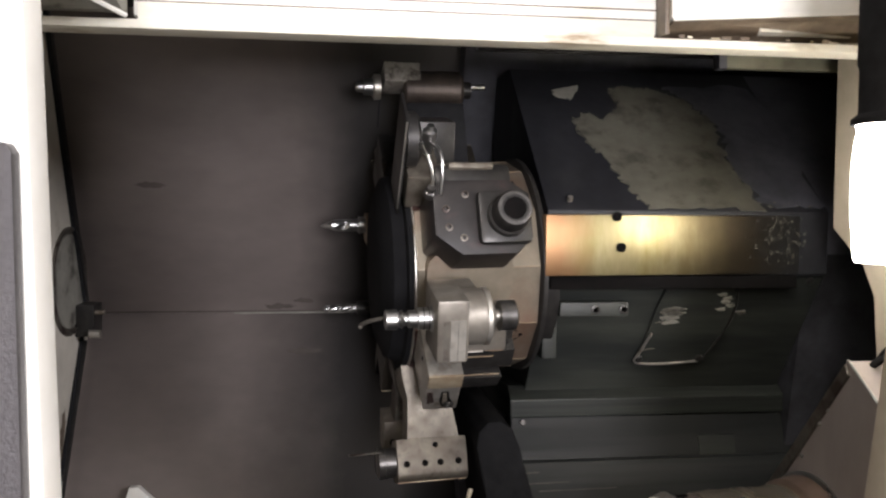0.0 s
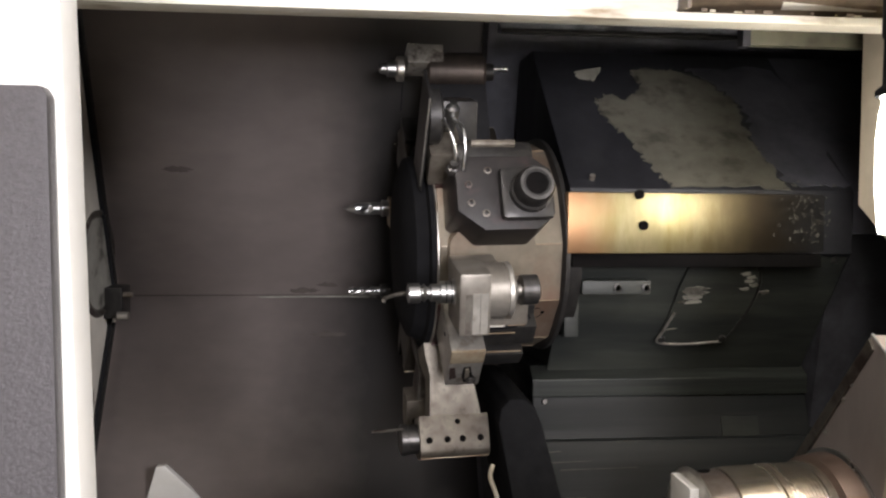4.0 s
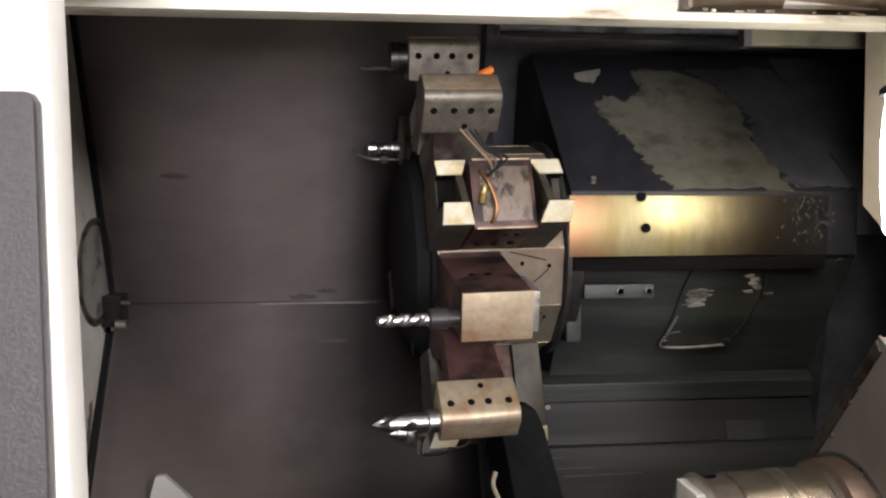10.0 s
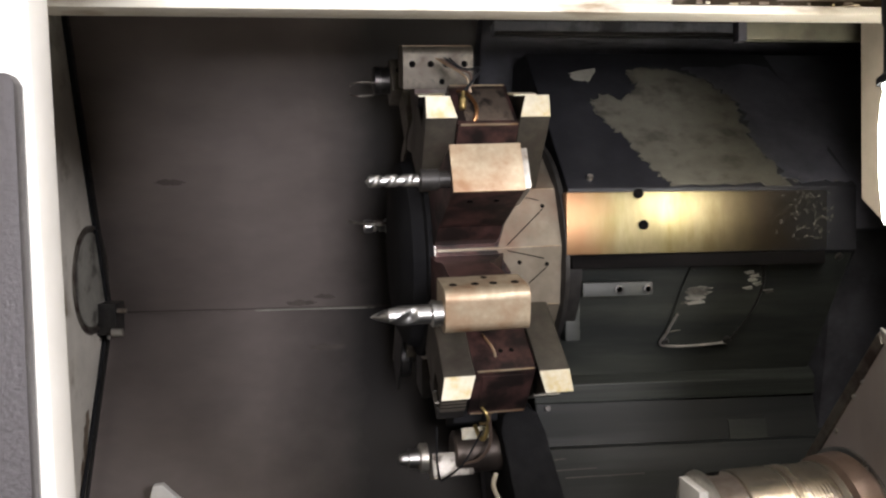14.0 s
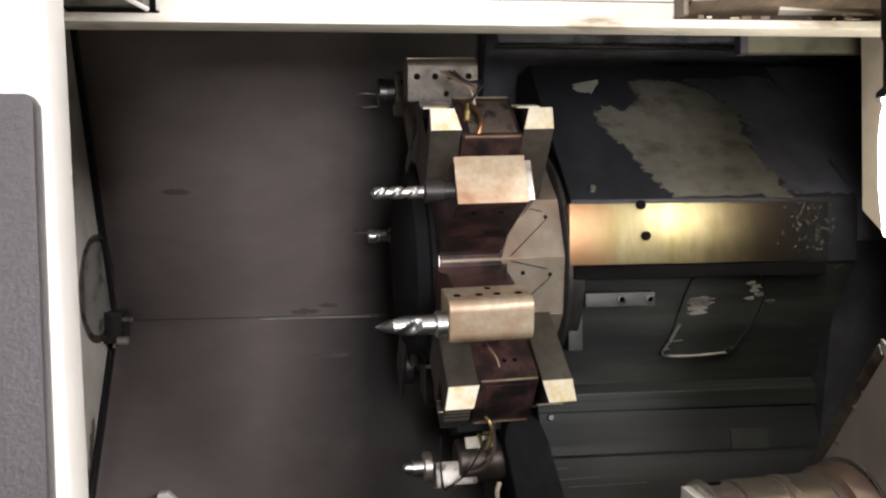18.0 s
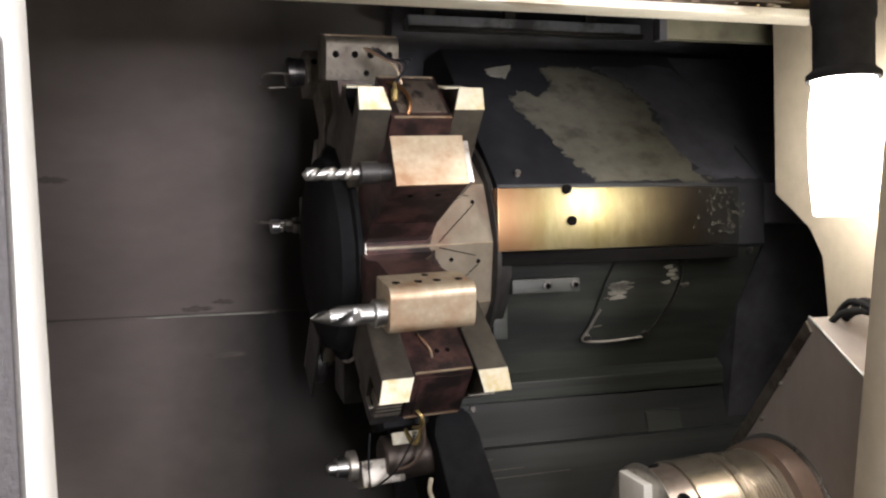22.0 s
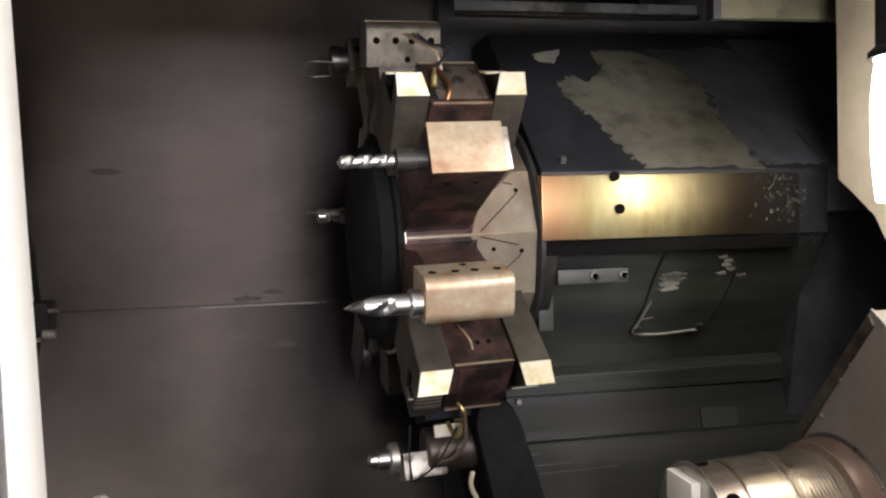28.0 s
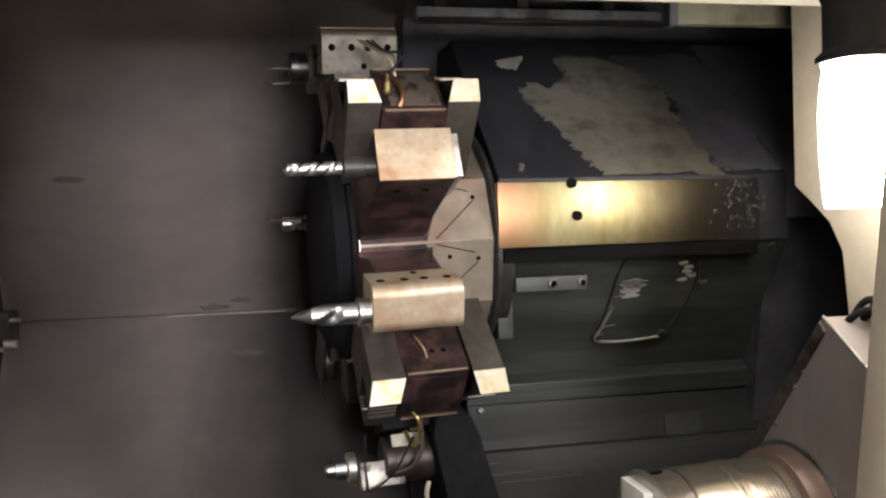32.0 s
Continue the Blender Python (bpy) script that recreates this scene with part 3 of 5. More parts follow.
cap = part("cap", turned(B(), (0.622, 0.836, 1.556), (0, 0, 1), [(0, 0.038), (0.006, 0.038), (0.012, 0.031), (0.06, 0.031), (0.064, 0.033), (0.24, 0.033)]), BLACK, lamp, "black rubber lamp cap")

# ---- carriage that carries the turret ----
car = thing("turret_carriage", (0.54, 1.3, 1.1), "oily black turret carriage with peeled paint and steel plate", "machine carriage")
part("housing", profile(B(), [(1.149, 1.462), (1.42, 1.70), (1.55, 1.70), (1.55, 1.30), (1.20, 1.30), (1.156, 1.368), (1.149, 1.37)], 0.335, 0.755, 0.002), OILBLACK, car, smooth=False)
part("top_cover", profile(B(), [(1.152, 1.46), (1.425, 1.70), (1.60, 1.70), (1.60, 1.40), (1.152, 1.40)], 0.755, 1.05), SLATE, car, smooth=False)
part("apron", profile(B(), [(1.157, 1.366), (1.285, 1.168), (1.50, 1.168), (1.50, 1.31), (1.21, 1.31)], 0.336, 0.754, 0.002), BODYGREY, car, "dark greenish oily apron leaning back", smooth=False)


def on_top(x, s, lift=0.0):
    """A point on the sloping top: x along, s up the slope from the front edge."""
    return Vector((x, 1.149 + 0.7515 * s - 0.66 * lift, 1.462 + 0.66 * s + 0.7515 * lift))


def on_apron(x, s, lift=0.0):
    """A point on the leaning apron: s down from its upper edge."""
    return Vector((x, 1.157 + 0.543 * s - 0.84 * lift, 1.366 - 0.84 * s - 0.543 * lift))


def flake(name, corners, material, parent, where, rough=0.006, thick=0.0012, label="", steps=9, seed=3):
    """A thin patch with a ragged outline on a sloping panel."""
    rnd = random.Random(seed)
    ring = []
    n = len(corners)
    for i in range(n):
        (x0, s0), (x1, s1) = corners[i], corners[(i + 1) % n]
        for k in range(steps):
            u = k / steps
            ring.append((x0 + (x1 - x0) * u + rnd.uniform(-1, 1) * rough, s0 + (s1 - s0) * u + rnd.uniform(-1, 1) * rough))
    bm = B()
    low = [bm.verts.new(where(x, s, -0.002)) for x, s in ring]
    top = [bm.verts.new(where(x, s, thick)) for x, s in ring]
    bm.faces.new(top)
    m = len(ring)
    for i in range(m):
        bm.faces.new((low[i], low[(i + 1) % m], top[(i + 1) % m], top[i]))
    return part(name, bm, material, parent, label, smooth=False)


flake("peeled_patch", [(0.416, 0.211), (0.436, 0.238), (0.465, 0.214), (0.501, 0.263), (0.495, 0.298), (0.519, 0.316), (0.575, 0.307), (0.616, 0.281), (0.65, 0.214), (0.639, 0.159), (0.642, 0.093), (0.655, 0.006), (0.486, 0.006), (0.471, 0.028), (0.456, 0.081), (0.434, 0.145), (0.419, 0.175)], PRIMER, car, on_top, rough=0.006, steps=11, label="bare grey-green patch of peeled paint")
flake("peeled_patch", [(0.395, 0.294), (0.441, 0.312), (0.427, 0.272), (0.401, 0.28)], GRIME, car, on_top, rough=0.004, steps=4, seed=5)
flake("slate_area", [(0.658, 0.012), (0.645, 0.10), (0.654, 0.2), (0.626, 0.282), (0.59, 0.318), (0.752, 0.325), (0.752, 0.012)], SLATE, car, on_top, rough=0.008, thick=0.0008, steps=10, seed=8, label="slate-coloured area beside the bare patch")
for n in range(110):
    x, s = 0.688 + random.gauss(0, 0.024), random.uniform(-0.075, 0.02)
    w = random.uniform(0.0006, 0.0026)
    where = on_top if s > 0.006 else (lambda x, s, lift=0.0: Vector((x, 1.118 + (x - 0.325) * 0.0805 - lift, 1.462 + s)))
    if -0.008 < s < 0.008:
        continue
    flake("paint_chip", [(x - w, s - w), (x + w, s - w * 0.6), (x + w * 0.7, s + w), (x - w, s + w * 0.8)], PRIMER, car, where, rough=0.0012, thick=0.0008, steps=2, seed=n)
plate = part("cover_plate", box(B(), (0.325, 1.118, 1.372), (0.752, 1.136, 1.456), 0.0015, Matrix.Translation((0.325, 1.118, 0)) @ pose(0, 0, 0, 0, 0, 4.6) @ Matrix.Translation((-0.325, -1.118, 0))), BRASS, car, "bright tinted steel cover plate with a dark reflection painted on its right end")
part("plate_hole", rod(B(), (0.433, 1.1222, 1.411), (0.433, 1.1255, 1.411), 0.0065), HOLE, plate)
part("bolt", rod(B(), on_top(0.37, 0.02, -0.002), on_top(0.37, 0.02, 0.007), 0.004), STEEL, car)
# Hole-black strip stands for the shaded gap under the plate.
part("edge_strip", box(B(), (0.336, 1.135, 1.352), (0.70, 1.156, 1.3705), 0.002), HOLE, car)
bm = B()
ring = [(0.497, 0.162), (0.506, 0.11), (0.51, 0.05), (0.516, 0.012), (0.624, 0.008), (0.632, 0.04), (0.626, 0.1), (0.612, 0.15), (0.60, 0.161)]
low = [bm.verts.new(on_apron(x, q, -0.002)) for x, q in ring]
top = [bm.verts.new(on_apron(x, q, 0.005)) for x, q in ring]
bm.faces.new(top)
for i in range(len(ring)):
    bm.faces.new((low[i], low[(i + 1) % len(ring)], top[(i + 1) % len(ring)], top[i]))
cov = part("inspection_cover", bm, BODYGREY, car, "dark oily inspection cover", smooth=False)
for n in range(6):
    x, q = 0.596 + 0.006 * n * (n % 2) + 0.004 * (n % 3), 0.026 + 0.007 * n
    flake("worn_spot", [(x, q), (x + 0.012, q - 0.003), (x + 0.016, q + 0.002), (x + 0.005, q + 0.004)], GRIME, car, lambda x, s, l: on_apron(x, s, l + 0.0055), rough=0.0014, steps=3, seed=60 + n)
part("rim", tube(B(), [on_apron(0.512, 0.1, 0.007), on_apron(0.503, 0.135, 0.007), on_apron(0.499, 0.158, 0.007), on_apron(0.54, 0.163, 0.007), on_apron(0.60, 0.158, 0.007)], 0.0022, 6), STEEL, cov, "worn bright rim")
part("rim", tube(B(), [on_apron(0.605, 0.155, 0.007), on_apron(0.625, 0.1, 0.007), on_apron(0.63, 0.05, 0.007), on_apron(0.622, 0.015, 0.007)], 0.0018, 6), DARKSTEEL, cov)
for x, q in ((0.52, 0.012), (0.622, 0.014), (0.60, 0.152), (0.503, 0.152)):
    part("bolt", turned(B(), on_apron(x, q, 0.004), (0, -0.84, -0.543), [(0, 0.006), (0.005, 0.006), (0.006, 0.005)], 12), DARKSTEEL, cov)
for n in range(4):
    x, q = 0.517 + 0.003 * (n % 2), 0.054 + 0.008 * n
    flake("white_smear", [(x, q), (x + 0.02, q - 0.004), (x + 0.04 - 0.004 * n, q - 0.001), (x + 0.03, q + 0.003), (x + 0.004, q + 0.005)], GRIME, car, lambda x, s, l: on_apron(x, s, l + 0.0055), rough=0.0012, steps=3, label="smear of pale paint", seed=40 + n)
for n in range(3):
    x, q = 0.50 + random.uniform(0, 0.1), 0.04 + random.uniform(0, 0.1)
    flake("pale_scratch", [(x, q), (x + random.uniform(0.01, 0.03), q - 0.004), (x + 0.02, q - 0.0025), (x + 0.002, q + 0.002)], PRIMER, car, lambda x, s, l: on_apron(x, s, l + 0.0055), rough=0.0008, steps=2, seed=20 + n)
bar = part("guide_bar", box(B(), (0.355, 1.15, 1.312), (0.455, 1.19, 1.332), 0.002), BODYGREY, car, "grimy grey-green guide bar")
for x in (0.406, 0.447):
    part("bolt", turned(B(), (x, 1.15, 1.322), (0, -1, 0), [(0, 0.0062), (0.003, 0.0062), (0.0035, 0.004), (0.0, 0.0035)], 14), DARKSTEEL, bar)
part("neck", turned(B(), (0.324, 1.28, 1.375), (1, 0, 0), [(0, 0.13), (0.012, 0.135), (0.03, 0.135)], 48), DARKSTEEL, car)
part("lower_block", box(B(), (0.34, 1.19, 1.245), (0.362, 1.3, 1.315), 0.003), BODYGREY, car)
for x in (0.68, 0.735, 0.70):
    part("bolt", turned(B(), on_apron(x, 0.006, -0.001), (0, -0.84, -0.543), [(0, 0.006), (0.004, 0.006), (0.005, 0.0045)], 12), DARKSTEEL, car)
part("plate_hole", rod(B(), (0.426, 1.1215, 1.4535), (0.426, 1.1265, 1.4535), 0.0065), HOLE, plate)

part("end_shield", profile(B(), [(1.20, 1.398), (1.25, 1.398), (1.36, 0.8), (1.30, 0.8)], 0.757, 1.055), SHIELD, car, "black rubber end shield", smooth=False)
cyc = thing("bed_cover", (0.7, 1.3, 0.8), "dark oily telescopic bed cover sheet", "cover")
part("upper_sheet", profile(B(), [(1.285, 1.186), (1.55, 1.166), (1.55, 1.1), (1.29, 1.138), (1.262, 1.14), (1.262, 1.168)], 0.31, 1.0, 0.002), BEDFOLD, cyc, smooth=False)
part("middle_sheet", profile(B(), [(1.27, 1.145), (1.31, 1.145), (1.285, 1.07), (1.246, 1.07)], 0.312, 1.0, 0.002), BED, cyc, smooth=False)
part("lower_sheet", profile(B(), [(1.236, 1.078), (1.28, 1.078), (1.16, 0.8), (1.1, 0.8)], 0.308, 1.0, 0.002), BED, cyc, smooth=False)
part("bolt", turned(B(), (0.33, 1.266, 1.132), (0, -0.95, 0.3), [(0, 0.005), (0.004, 0.005), (0.005, 0.004)], 12), SLEEVE, cyc)
part("label_plate", profile(B(), [(1.2555, 1.107), (1.2595, 1.108), (1.2493, 1.075), (1.2453, 1.074)], 0.612, 0.672), BODYGREY, cyc, "pale worn plate")
for x, w, u in ((0.318, 0.075, 0.10), (0.345, 0.12, 0.135), (0.33, 0.05, 0.27), (0.40, 0.16, 0.30), (0.36, 0.09, 0.42), (0.318, 0.03, 0.05)):
    y, z = 1.236 - 0.136 * u - 0.0012, 1.078 - 0.278 * u
    bm = B()
    bm.faces.new([bm.verts.new(v) for v in ((x, y, z), (x + w, y - 0.0002, z + 0.0016), (x + w, y - 0.0004, z + 0.001), (x, y - 0.0004, z - 0.0007))])
    part("scratch", bm, PRIMER, cyc, "long faint scratch")
part("bright_edge", tube(B(), [(0.3085, 1.234, 1.076), (0.3085, 1.167, 0.94), (0.3085, 1.105, 0.812)], 0.0012, 6), PRIMER, cyc, "worn bright sheet edge")
bm = B()
ring = [(0.234, 1.135), (0.238, 1.155), (0.252, 1.168), (0.272, 1.168), (0.286, 1.158), (0.294, 1.135), (0.315, 1.04), (0.36, 0.80), (0.29, 0.80), (0.249, 1.04)]
near = [bm.verts.new((x, 1.15 - (1.2 - z) * 0.375, z)) for x, z in ring]
far = [bm.verts.new((x, 1.40 - (1.2 - z) * 0.375, z)) for x, z in ring]
bm.faces.new(near), bm.faces.new(far)
for i in range(len(ring)):
    bm.faces.new((near[i], near[(i + 1) % len(ring)], far[(i + 1) % len(ring)], far[i]))
bevel_new(bm, list(bm.edges), 0.004)
part("side_sheet", bm, ARM, cyc, "black rubber side cover")
part("drip_hose", tube(B(), [(0.222, 1.10, 1.088), (0.217, 1.09, 1.075), (0.222, 1.08, 1.06), (0.227, 1.07, 1.042), (0.232, 1.06, 1.03), (0.24, 1.045, 0.98)], 0.003), WALLPAINT, cyc, "pale plastic hose")
# ---- counter spindle ----
AX = Vector((0.0, 0.945, 1.038))
tail = thing("counter_spindle", (0.62, 0.945, 0.9), "steel counter spindle with a brown-grey sheet guard", "spindle")
part("guard_sheet", profile(B(), [(0.892, 1.294), (0.70, 1.168), (0.70, 0.8), (1.30, 0.8)], 0.62, 0.699, 0.002), GUARD, tail, "brown-grey sheet metal guard", smooth=False)
part("flange", turned(B(), (0.585, AX.y, AX.z), (1, 0, 0), [(0, 0.092), (0.005, 0.098), (0.03, 0.102), (0.036, 0.102)], 64), RUST, tail, "brown oiled flange")
part("retaining_ring", turned(B(), (0.6135, AX.y, AX.z), (1, 0, 0), [(0, 0.1035), (0.0012, 0.1065), (0.004, 0.1065), (0.006, 0.104)], 64), CHROME, tail, "bright thin ring")
part("front_cone", turned(B(), (0.439, AX.y, AX.z), (1, 0, 0), [(0, 0.06), (0.0005, 0.078), (0.003, 0.0805), (0.034, 0.084), (0.035, 0.082)], 64), NOSE, tail, "brown-grey oiled nose collar")
rings = [(0.033, 0.07), (0.0335, 0.0845), (0.035, 0.0865), (0.084, 0.0885), (0.0845, 0.0868), (0.0875, 0.0868), (0.088, 0.0888), (0.093, 0.0888)]
for n in range(9):
    x = 0.0935 + n * 0.0046
    rings += [(x, 0.0882), (x + 0.0008, 0.0882), (x + 0.0014, 0.0895), (x + 0.0042, 0.0897)]
rings += [(0.136, 0.0915), (0.145, 0.0915)]
part("barrel", turned(B(), (0.44, AX.y, AX.z), (1, 0, 0), rings, 64), QUILL, tail, "turned steel barrel with fine grooves")
# White paint colour carries the bright light on this steel face.
part("jaw", box(B(), (0.425, 0.925, 1.056), (0.4362, 0.985, 1.110), 0.0008), WHITE, tail, "jaw face coloured white, as lit")
part("front_ring", turned(B(), (0.4364, AX.y, AX.z), (1, 0, 0), [(0, 0.07), (0.0004, 0.0872), (0.0018, 0.0875), (0.0024, 0.08)], 64), STEEL, tail, "thin bright front ring")
for a in (50, 31, 100, 150, 200):
    d = Vector((0, -math.sin(radians(a - 60)), math.cos(radians(a - 60))))
    p = Vector((0.456, AX.y, AX.z)) + d * 0.0815
    part("wrench_hole", rod(B(), p, p + d * 0.0016 + Vector((-0.0003, 0, 0)), 0.0075, seg=16), HOLE, tail)
for y, z in ((0.914, 1.236), (0.929, 1.215), (0.965, 1.165), (0.90, 1.26), (1.0, 1.11)):
    part("rivet", turned(B(), (0.62, y + 0.012, z - 0.006), (-1, 0, 0), [(0, 0.0034), (0.0014, 0.0032), (0.0026, 0.002)], 10), CHROME, tail)
part("edge_strip", tube(B(), [(0.6205, 0.891, 1.2945), (0.6205, 0.80, 1.2347), (0.6205, 0.72, 1.182)], 0.0018, 6), CHROME, tail, "bright worn edge")
part("lip", profile(B(), [(0.892, 1.29), (0.885, 1.278), (1.25, 0.835), (1.262, 0.845)], 0.6165, 0.62, 0.0005), HOLDER_DARK, tail, "dark folded lip", smooth=False)
clutter = thing("cable_bundle", (0.665, 0.86, 1.29), "loose black cables lying on the spindle guard", "cables")
for n in range(4):
    part("cable", tube(B(), [(0.645 + 0.01 * n, 0.9, 1.275), (0.65 + 0.008 * n, 0.87, 1.30 + 0.012 * (n % 2)), (0.665, 0.84 - 0.01 * n, 1.30), (0.68, 0.80, 1.27)], 0.004), BLACK, clutter)
catch = thing("ceiling_box", (0.66, 1.16, 1.66), "olive-grey painted box hanging under the cabin roof", "box")
part("body", box(B(), (0.575, 1.115, 1.659), (0.80, 1.13, 1.80), 0.002), OLIVE, catch)
part("edge", box(B(), (0.563, 1.112, 1.657), (0.5745, 1.13, 1.80), 0.001), SLATE, catch)
rail = thing("roof_rail", (0.35, 1.42, 1.73), "grey-blue steel rail under the cabin roof", "rail")
part("bar", box(B(), (0.28, 1.41, 1.733), (0.70, 1.45, 1.752), 0.003), RAIL, rail)
part("lip", box(B(), (0.28, 1.40, 1.726), (0.70, 1.415, 1.7325), 0.001), DARKSTEEL, rail)
for x in (0.31, 0.45, 0.6):
    part("bracket", box(B(), (x, 1.42, 1.7525), (x + 0.02, 1.44, 1.80), 0.002), DARKSTEEL, rail)
brk = thing("header_bracket", (-0.3, 0.9, 1.67), "white folded sheet bracket beside the header, shade painted on its fold", "bracket")
# The white fold gets a darker paint colour for the shadow on it.
part("fold", profile(B(), [(0.80, 1.705), (0.94, 1.668), (0.965, 1.67), (0.965, 1.76), (0.80, 1.76)], -0.43, -0.18, 0.004), GRIME, brk)
part("flange", tube(B(), [(-0.31, 0.80, 1.708), (-0.24, 0.87, 1.686), (-0.178, 0.945, 1.664)], 0.0028, 6), WHITE, brk, "bright folded flange")


# ---- tool turret ----
TX, TY, TZ = 0.221, 1.275, 1.375
turret = thing("tool_turret", (TX, TY, TZ), "twelve-station tool turret of stained steel carrying drills and tool holders", "tool turret")
RD = 0.157


def ngon_x(bm, r, x0, x1, n=12, turn=0.0, bev=0.0):
    pts = [(r * math.cos(2 * math.pi * i / n + turn), r * math.sin(2 * math.pi * i / n + turn)) for i in range(n)]
    return profile(bm, pts, x0, x1, bev)


part("drum", ngon_x(B(), RD, -0.082, 0.089, turn=radians(-3), bev=0.0015), DRUM, turret, "stained steel drum with twelve flats", smooth=False, local=True)
for n in range(12):
    a = 2 * math.pi * n / 12 + radians(-3)
    c = Vector((0, RD * math.cos(a), RD * math.sin(a)))
    part("worn_edge", tube(B(), [(-0.066, c.y, c.z), (0.0, c.y, c.z), (0.087, c.y, c.z)], 0.0007, 6), HOLDER, turret, "bright worn edge of a flat", local=True)
part("rear_ring", turned(B(), (0.09, 0, 0), (1, 0, 0), [(0, 0.159), (0.002, 0.162), (0.008, 0.162), (0.010, 0.15)], 72), DARKSTEEL, turret, "blackened ring", local=True)
part("disc_rim", turned(B(), (-0.0855, 0, 0), (1, 0, 0), [(0, 0.153), (0.0006, 0.1575), (0.0022, 0.1575), (0.0028, 0.154)], 72), STEEL, turret, "thin worn bright rim", local=True)
part("front_disc", turned(B(), (-0.128, 0, 0), (1, 0, 0), [(0.006, 0.05), (0.008, 0.11), (0.018, 0.134), (0.034, 0.14), (0.036, 0.152), (0.0455, 0.153)], 72), ARM, turret, "blackened front disc", local=True)


def station(k, name, bm, material, label):
    """A tool holder on flat k: z is outward from the turret's axis, x along it, y round it."""
    ob = part(name, bm, material, turret, label, local=True)
    ob.rotation_euler = (radians(90 - (18 + 30 * (6 - k))), 0, 0)
    return ob


def sub(name, bm, material, holder, label=""):
    return part(name, bm, material, holder, label, local=True)


FACE = RD * math.cos(radians(15))


def screws(holder, xs, z, y, side=1, r=0.0042):
    for x in xs:
        sub("screw", turned(B(), (x, y, z), (0, side, 0), [(-0.003, r * 1.1), (0.0005, r * 1.1), (0.0006, r * 0.9), (0.0006, 0.0003)], 14), HOLE, holder)


def boring_holder(k, x0, x1, material, label, top=0.30, half=0.027, sleeve=0.022, sleeve_len=0.026, screw_side=(1, -1), yo=0.0):
    """A bar holder: an outer head with rounded corners on a flared neck."""
    n = 5
    corner = 0.012
    pts = [(-half, top - 0.058)]
    for side in (-1, 1):
        for i in range(n + 1):
            a = math.pi / 2 * i / n if side < 0 else math.pi / 2 * (1 - i / n)
            pts.append((side * (half - corner + corner * math.cos(a)), top - corner + corner * math.sin(a)))
    pts.append((half, top - 0.058))
    ob = station(k, "tool_holder", profile(B(), [(y + yo, z) for y, z in pts], x0, x1, 0.0012), material, label)
    bm = B()
    h2 = half * 0.92
    ys = (-0.034, 0.034, yo - h2, yo + h2)
    rows = [(FACE, x0 + 0.012, x1 + 0.012, -0.034, 0.034), (FACE + 0.022, x0 + 0.014, x1 - 0.004, -0.032, 0.032), (FACE + 0.045, x0 + 0.02, x1 - 0.018, yo - h2, yo + h2), (top - 0.0575, x0 + 0.016, x1 - 0.010, yo - h2, yo + h2)]
    rings = [[bm.verts.new(p) for p in ((a, c, z), (b, c, z), (b, d, z), (a, d, z))] for z, a, b, c, d in rows]
    bm.faces.new(rings[0]), bm.faces.new(rings[-1])
    for p, q in zip(rings, rings[1:]):
        for i in range(4):
            bm.faces.new((p[i], p[(i + 1) % 4], q[(i + 1) % 4], q[i]))
    # Holder 4's neck takes darker steel for the shade below its head.
    sub("neck", bm, HOLDER_RED if k == 7 else HOLDER_DARK if k == 4 else HOLDER_GREY, ob, "oiled speckled neck")
    # Front light put into colour: outer face brighter than the head's sides.
    if material is HOLDER_GREY:
        sub("outer_face", box(B(), (x0 + 0.0008, yo - half + corner, top - 0.001), (x1 - 0.0008, yo + half - corner, top + 0.0012), 0.0006), HOLDER, ob, "worn outer face, coloured bright as lit from the front")
    for side in screw_side:
        screws(ob, [x0 + (x1 - x0) * u for u in (0.13, 0.39, 0.61, 0.87)], top - 0.024, yo + side * half, side)
        screws(ob, [x0 + (x1 - x0) * 0.55], top - 0.048, yo + side * half, side, 0.0036)
    if sleeve:
        sub("sleeve", turned(B(), (x0 - sleeve_len, yo / 2, top - 0.022 if yo else top - 0.028), (1, 0, 0), [(0, sleeve * 0.8), (0.002, sleeve), (sleeve_len * 0.4, sleeve), (sleeve_len * 0.42, sleeve * 0.94), (sleeve_len + 0.001, sleeve * 0.94)], 28), CHROME if k == 7 else SLEEVE, ob, "oiled steel sleeve")
    return ob


def outline_flat(bm, pts, z0, z1):
    """A thin slab with the given outline in x and y."""
    a = [bm.verts.new((x, y, z0)) for x, y in pts]
    b = [bm.verts.new((x, y, z1)) for x, y in pts]
    n = len(pts)
    fs = [bm.faces.new(a), bm.faces.new(b)] + [bm.faces.new((a[i], a[(i + 1) % n], b[(i + 1) % n], b[i])) for i in range(n)]
    bmesh.ops.recalc_face_normals(bm, faces=fs)
    return bm


def base_plate(holder, s=1):
    """The dark red-brown foot plate under a holder, with a slanted end."""
    bm = B()
    pts = [(-0.084, -0.039), (0.0, -0.039), (0.018, 0.039 * 0.2), (-0.002, 0.039), (-0.084, 0.039)]
    a = [bm.verts.new((x, s * y, FACE - 0.002)) for x, y in pts]
    b = [bm.verts.new((x, s * y, FACE + 0.0035)) for x, y in pts]
    bm.faces.new(a), bm.faces.new(b)
    for i in range(5):
        bm.faces.new((a[i], a[(i + 1) % 5], b[(i + 1) % 5], b[i]))
    sub("foot_plate", bm, HOLDER_RED, holder, "dark red-brown foot plate")


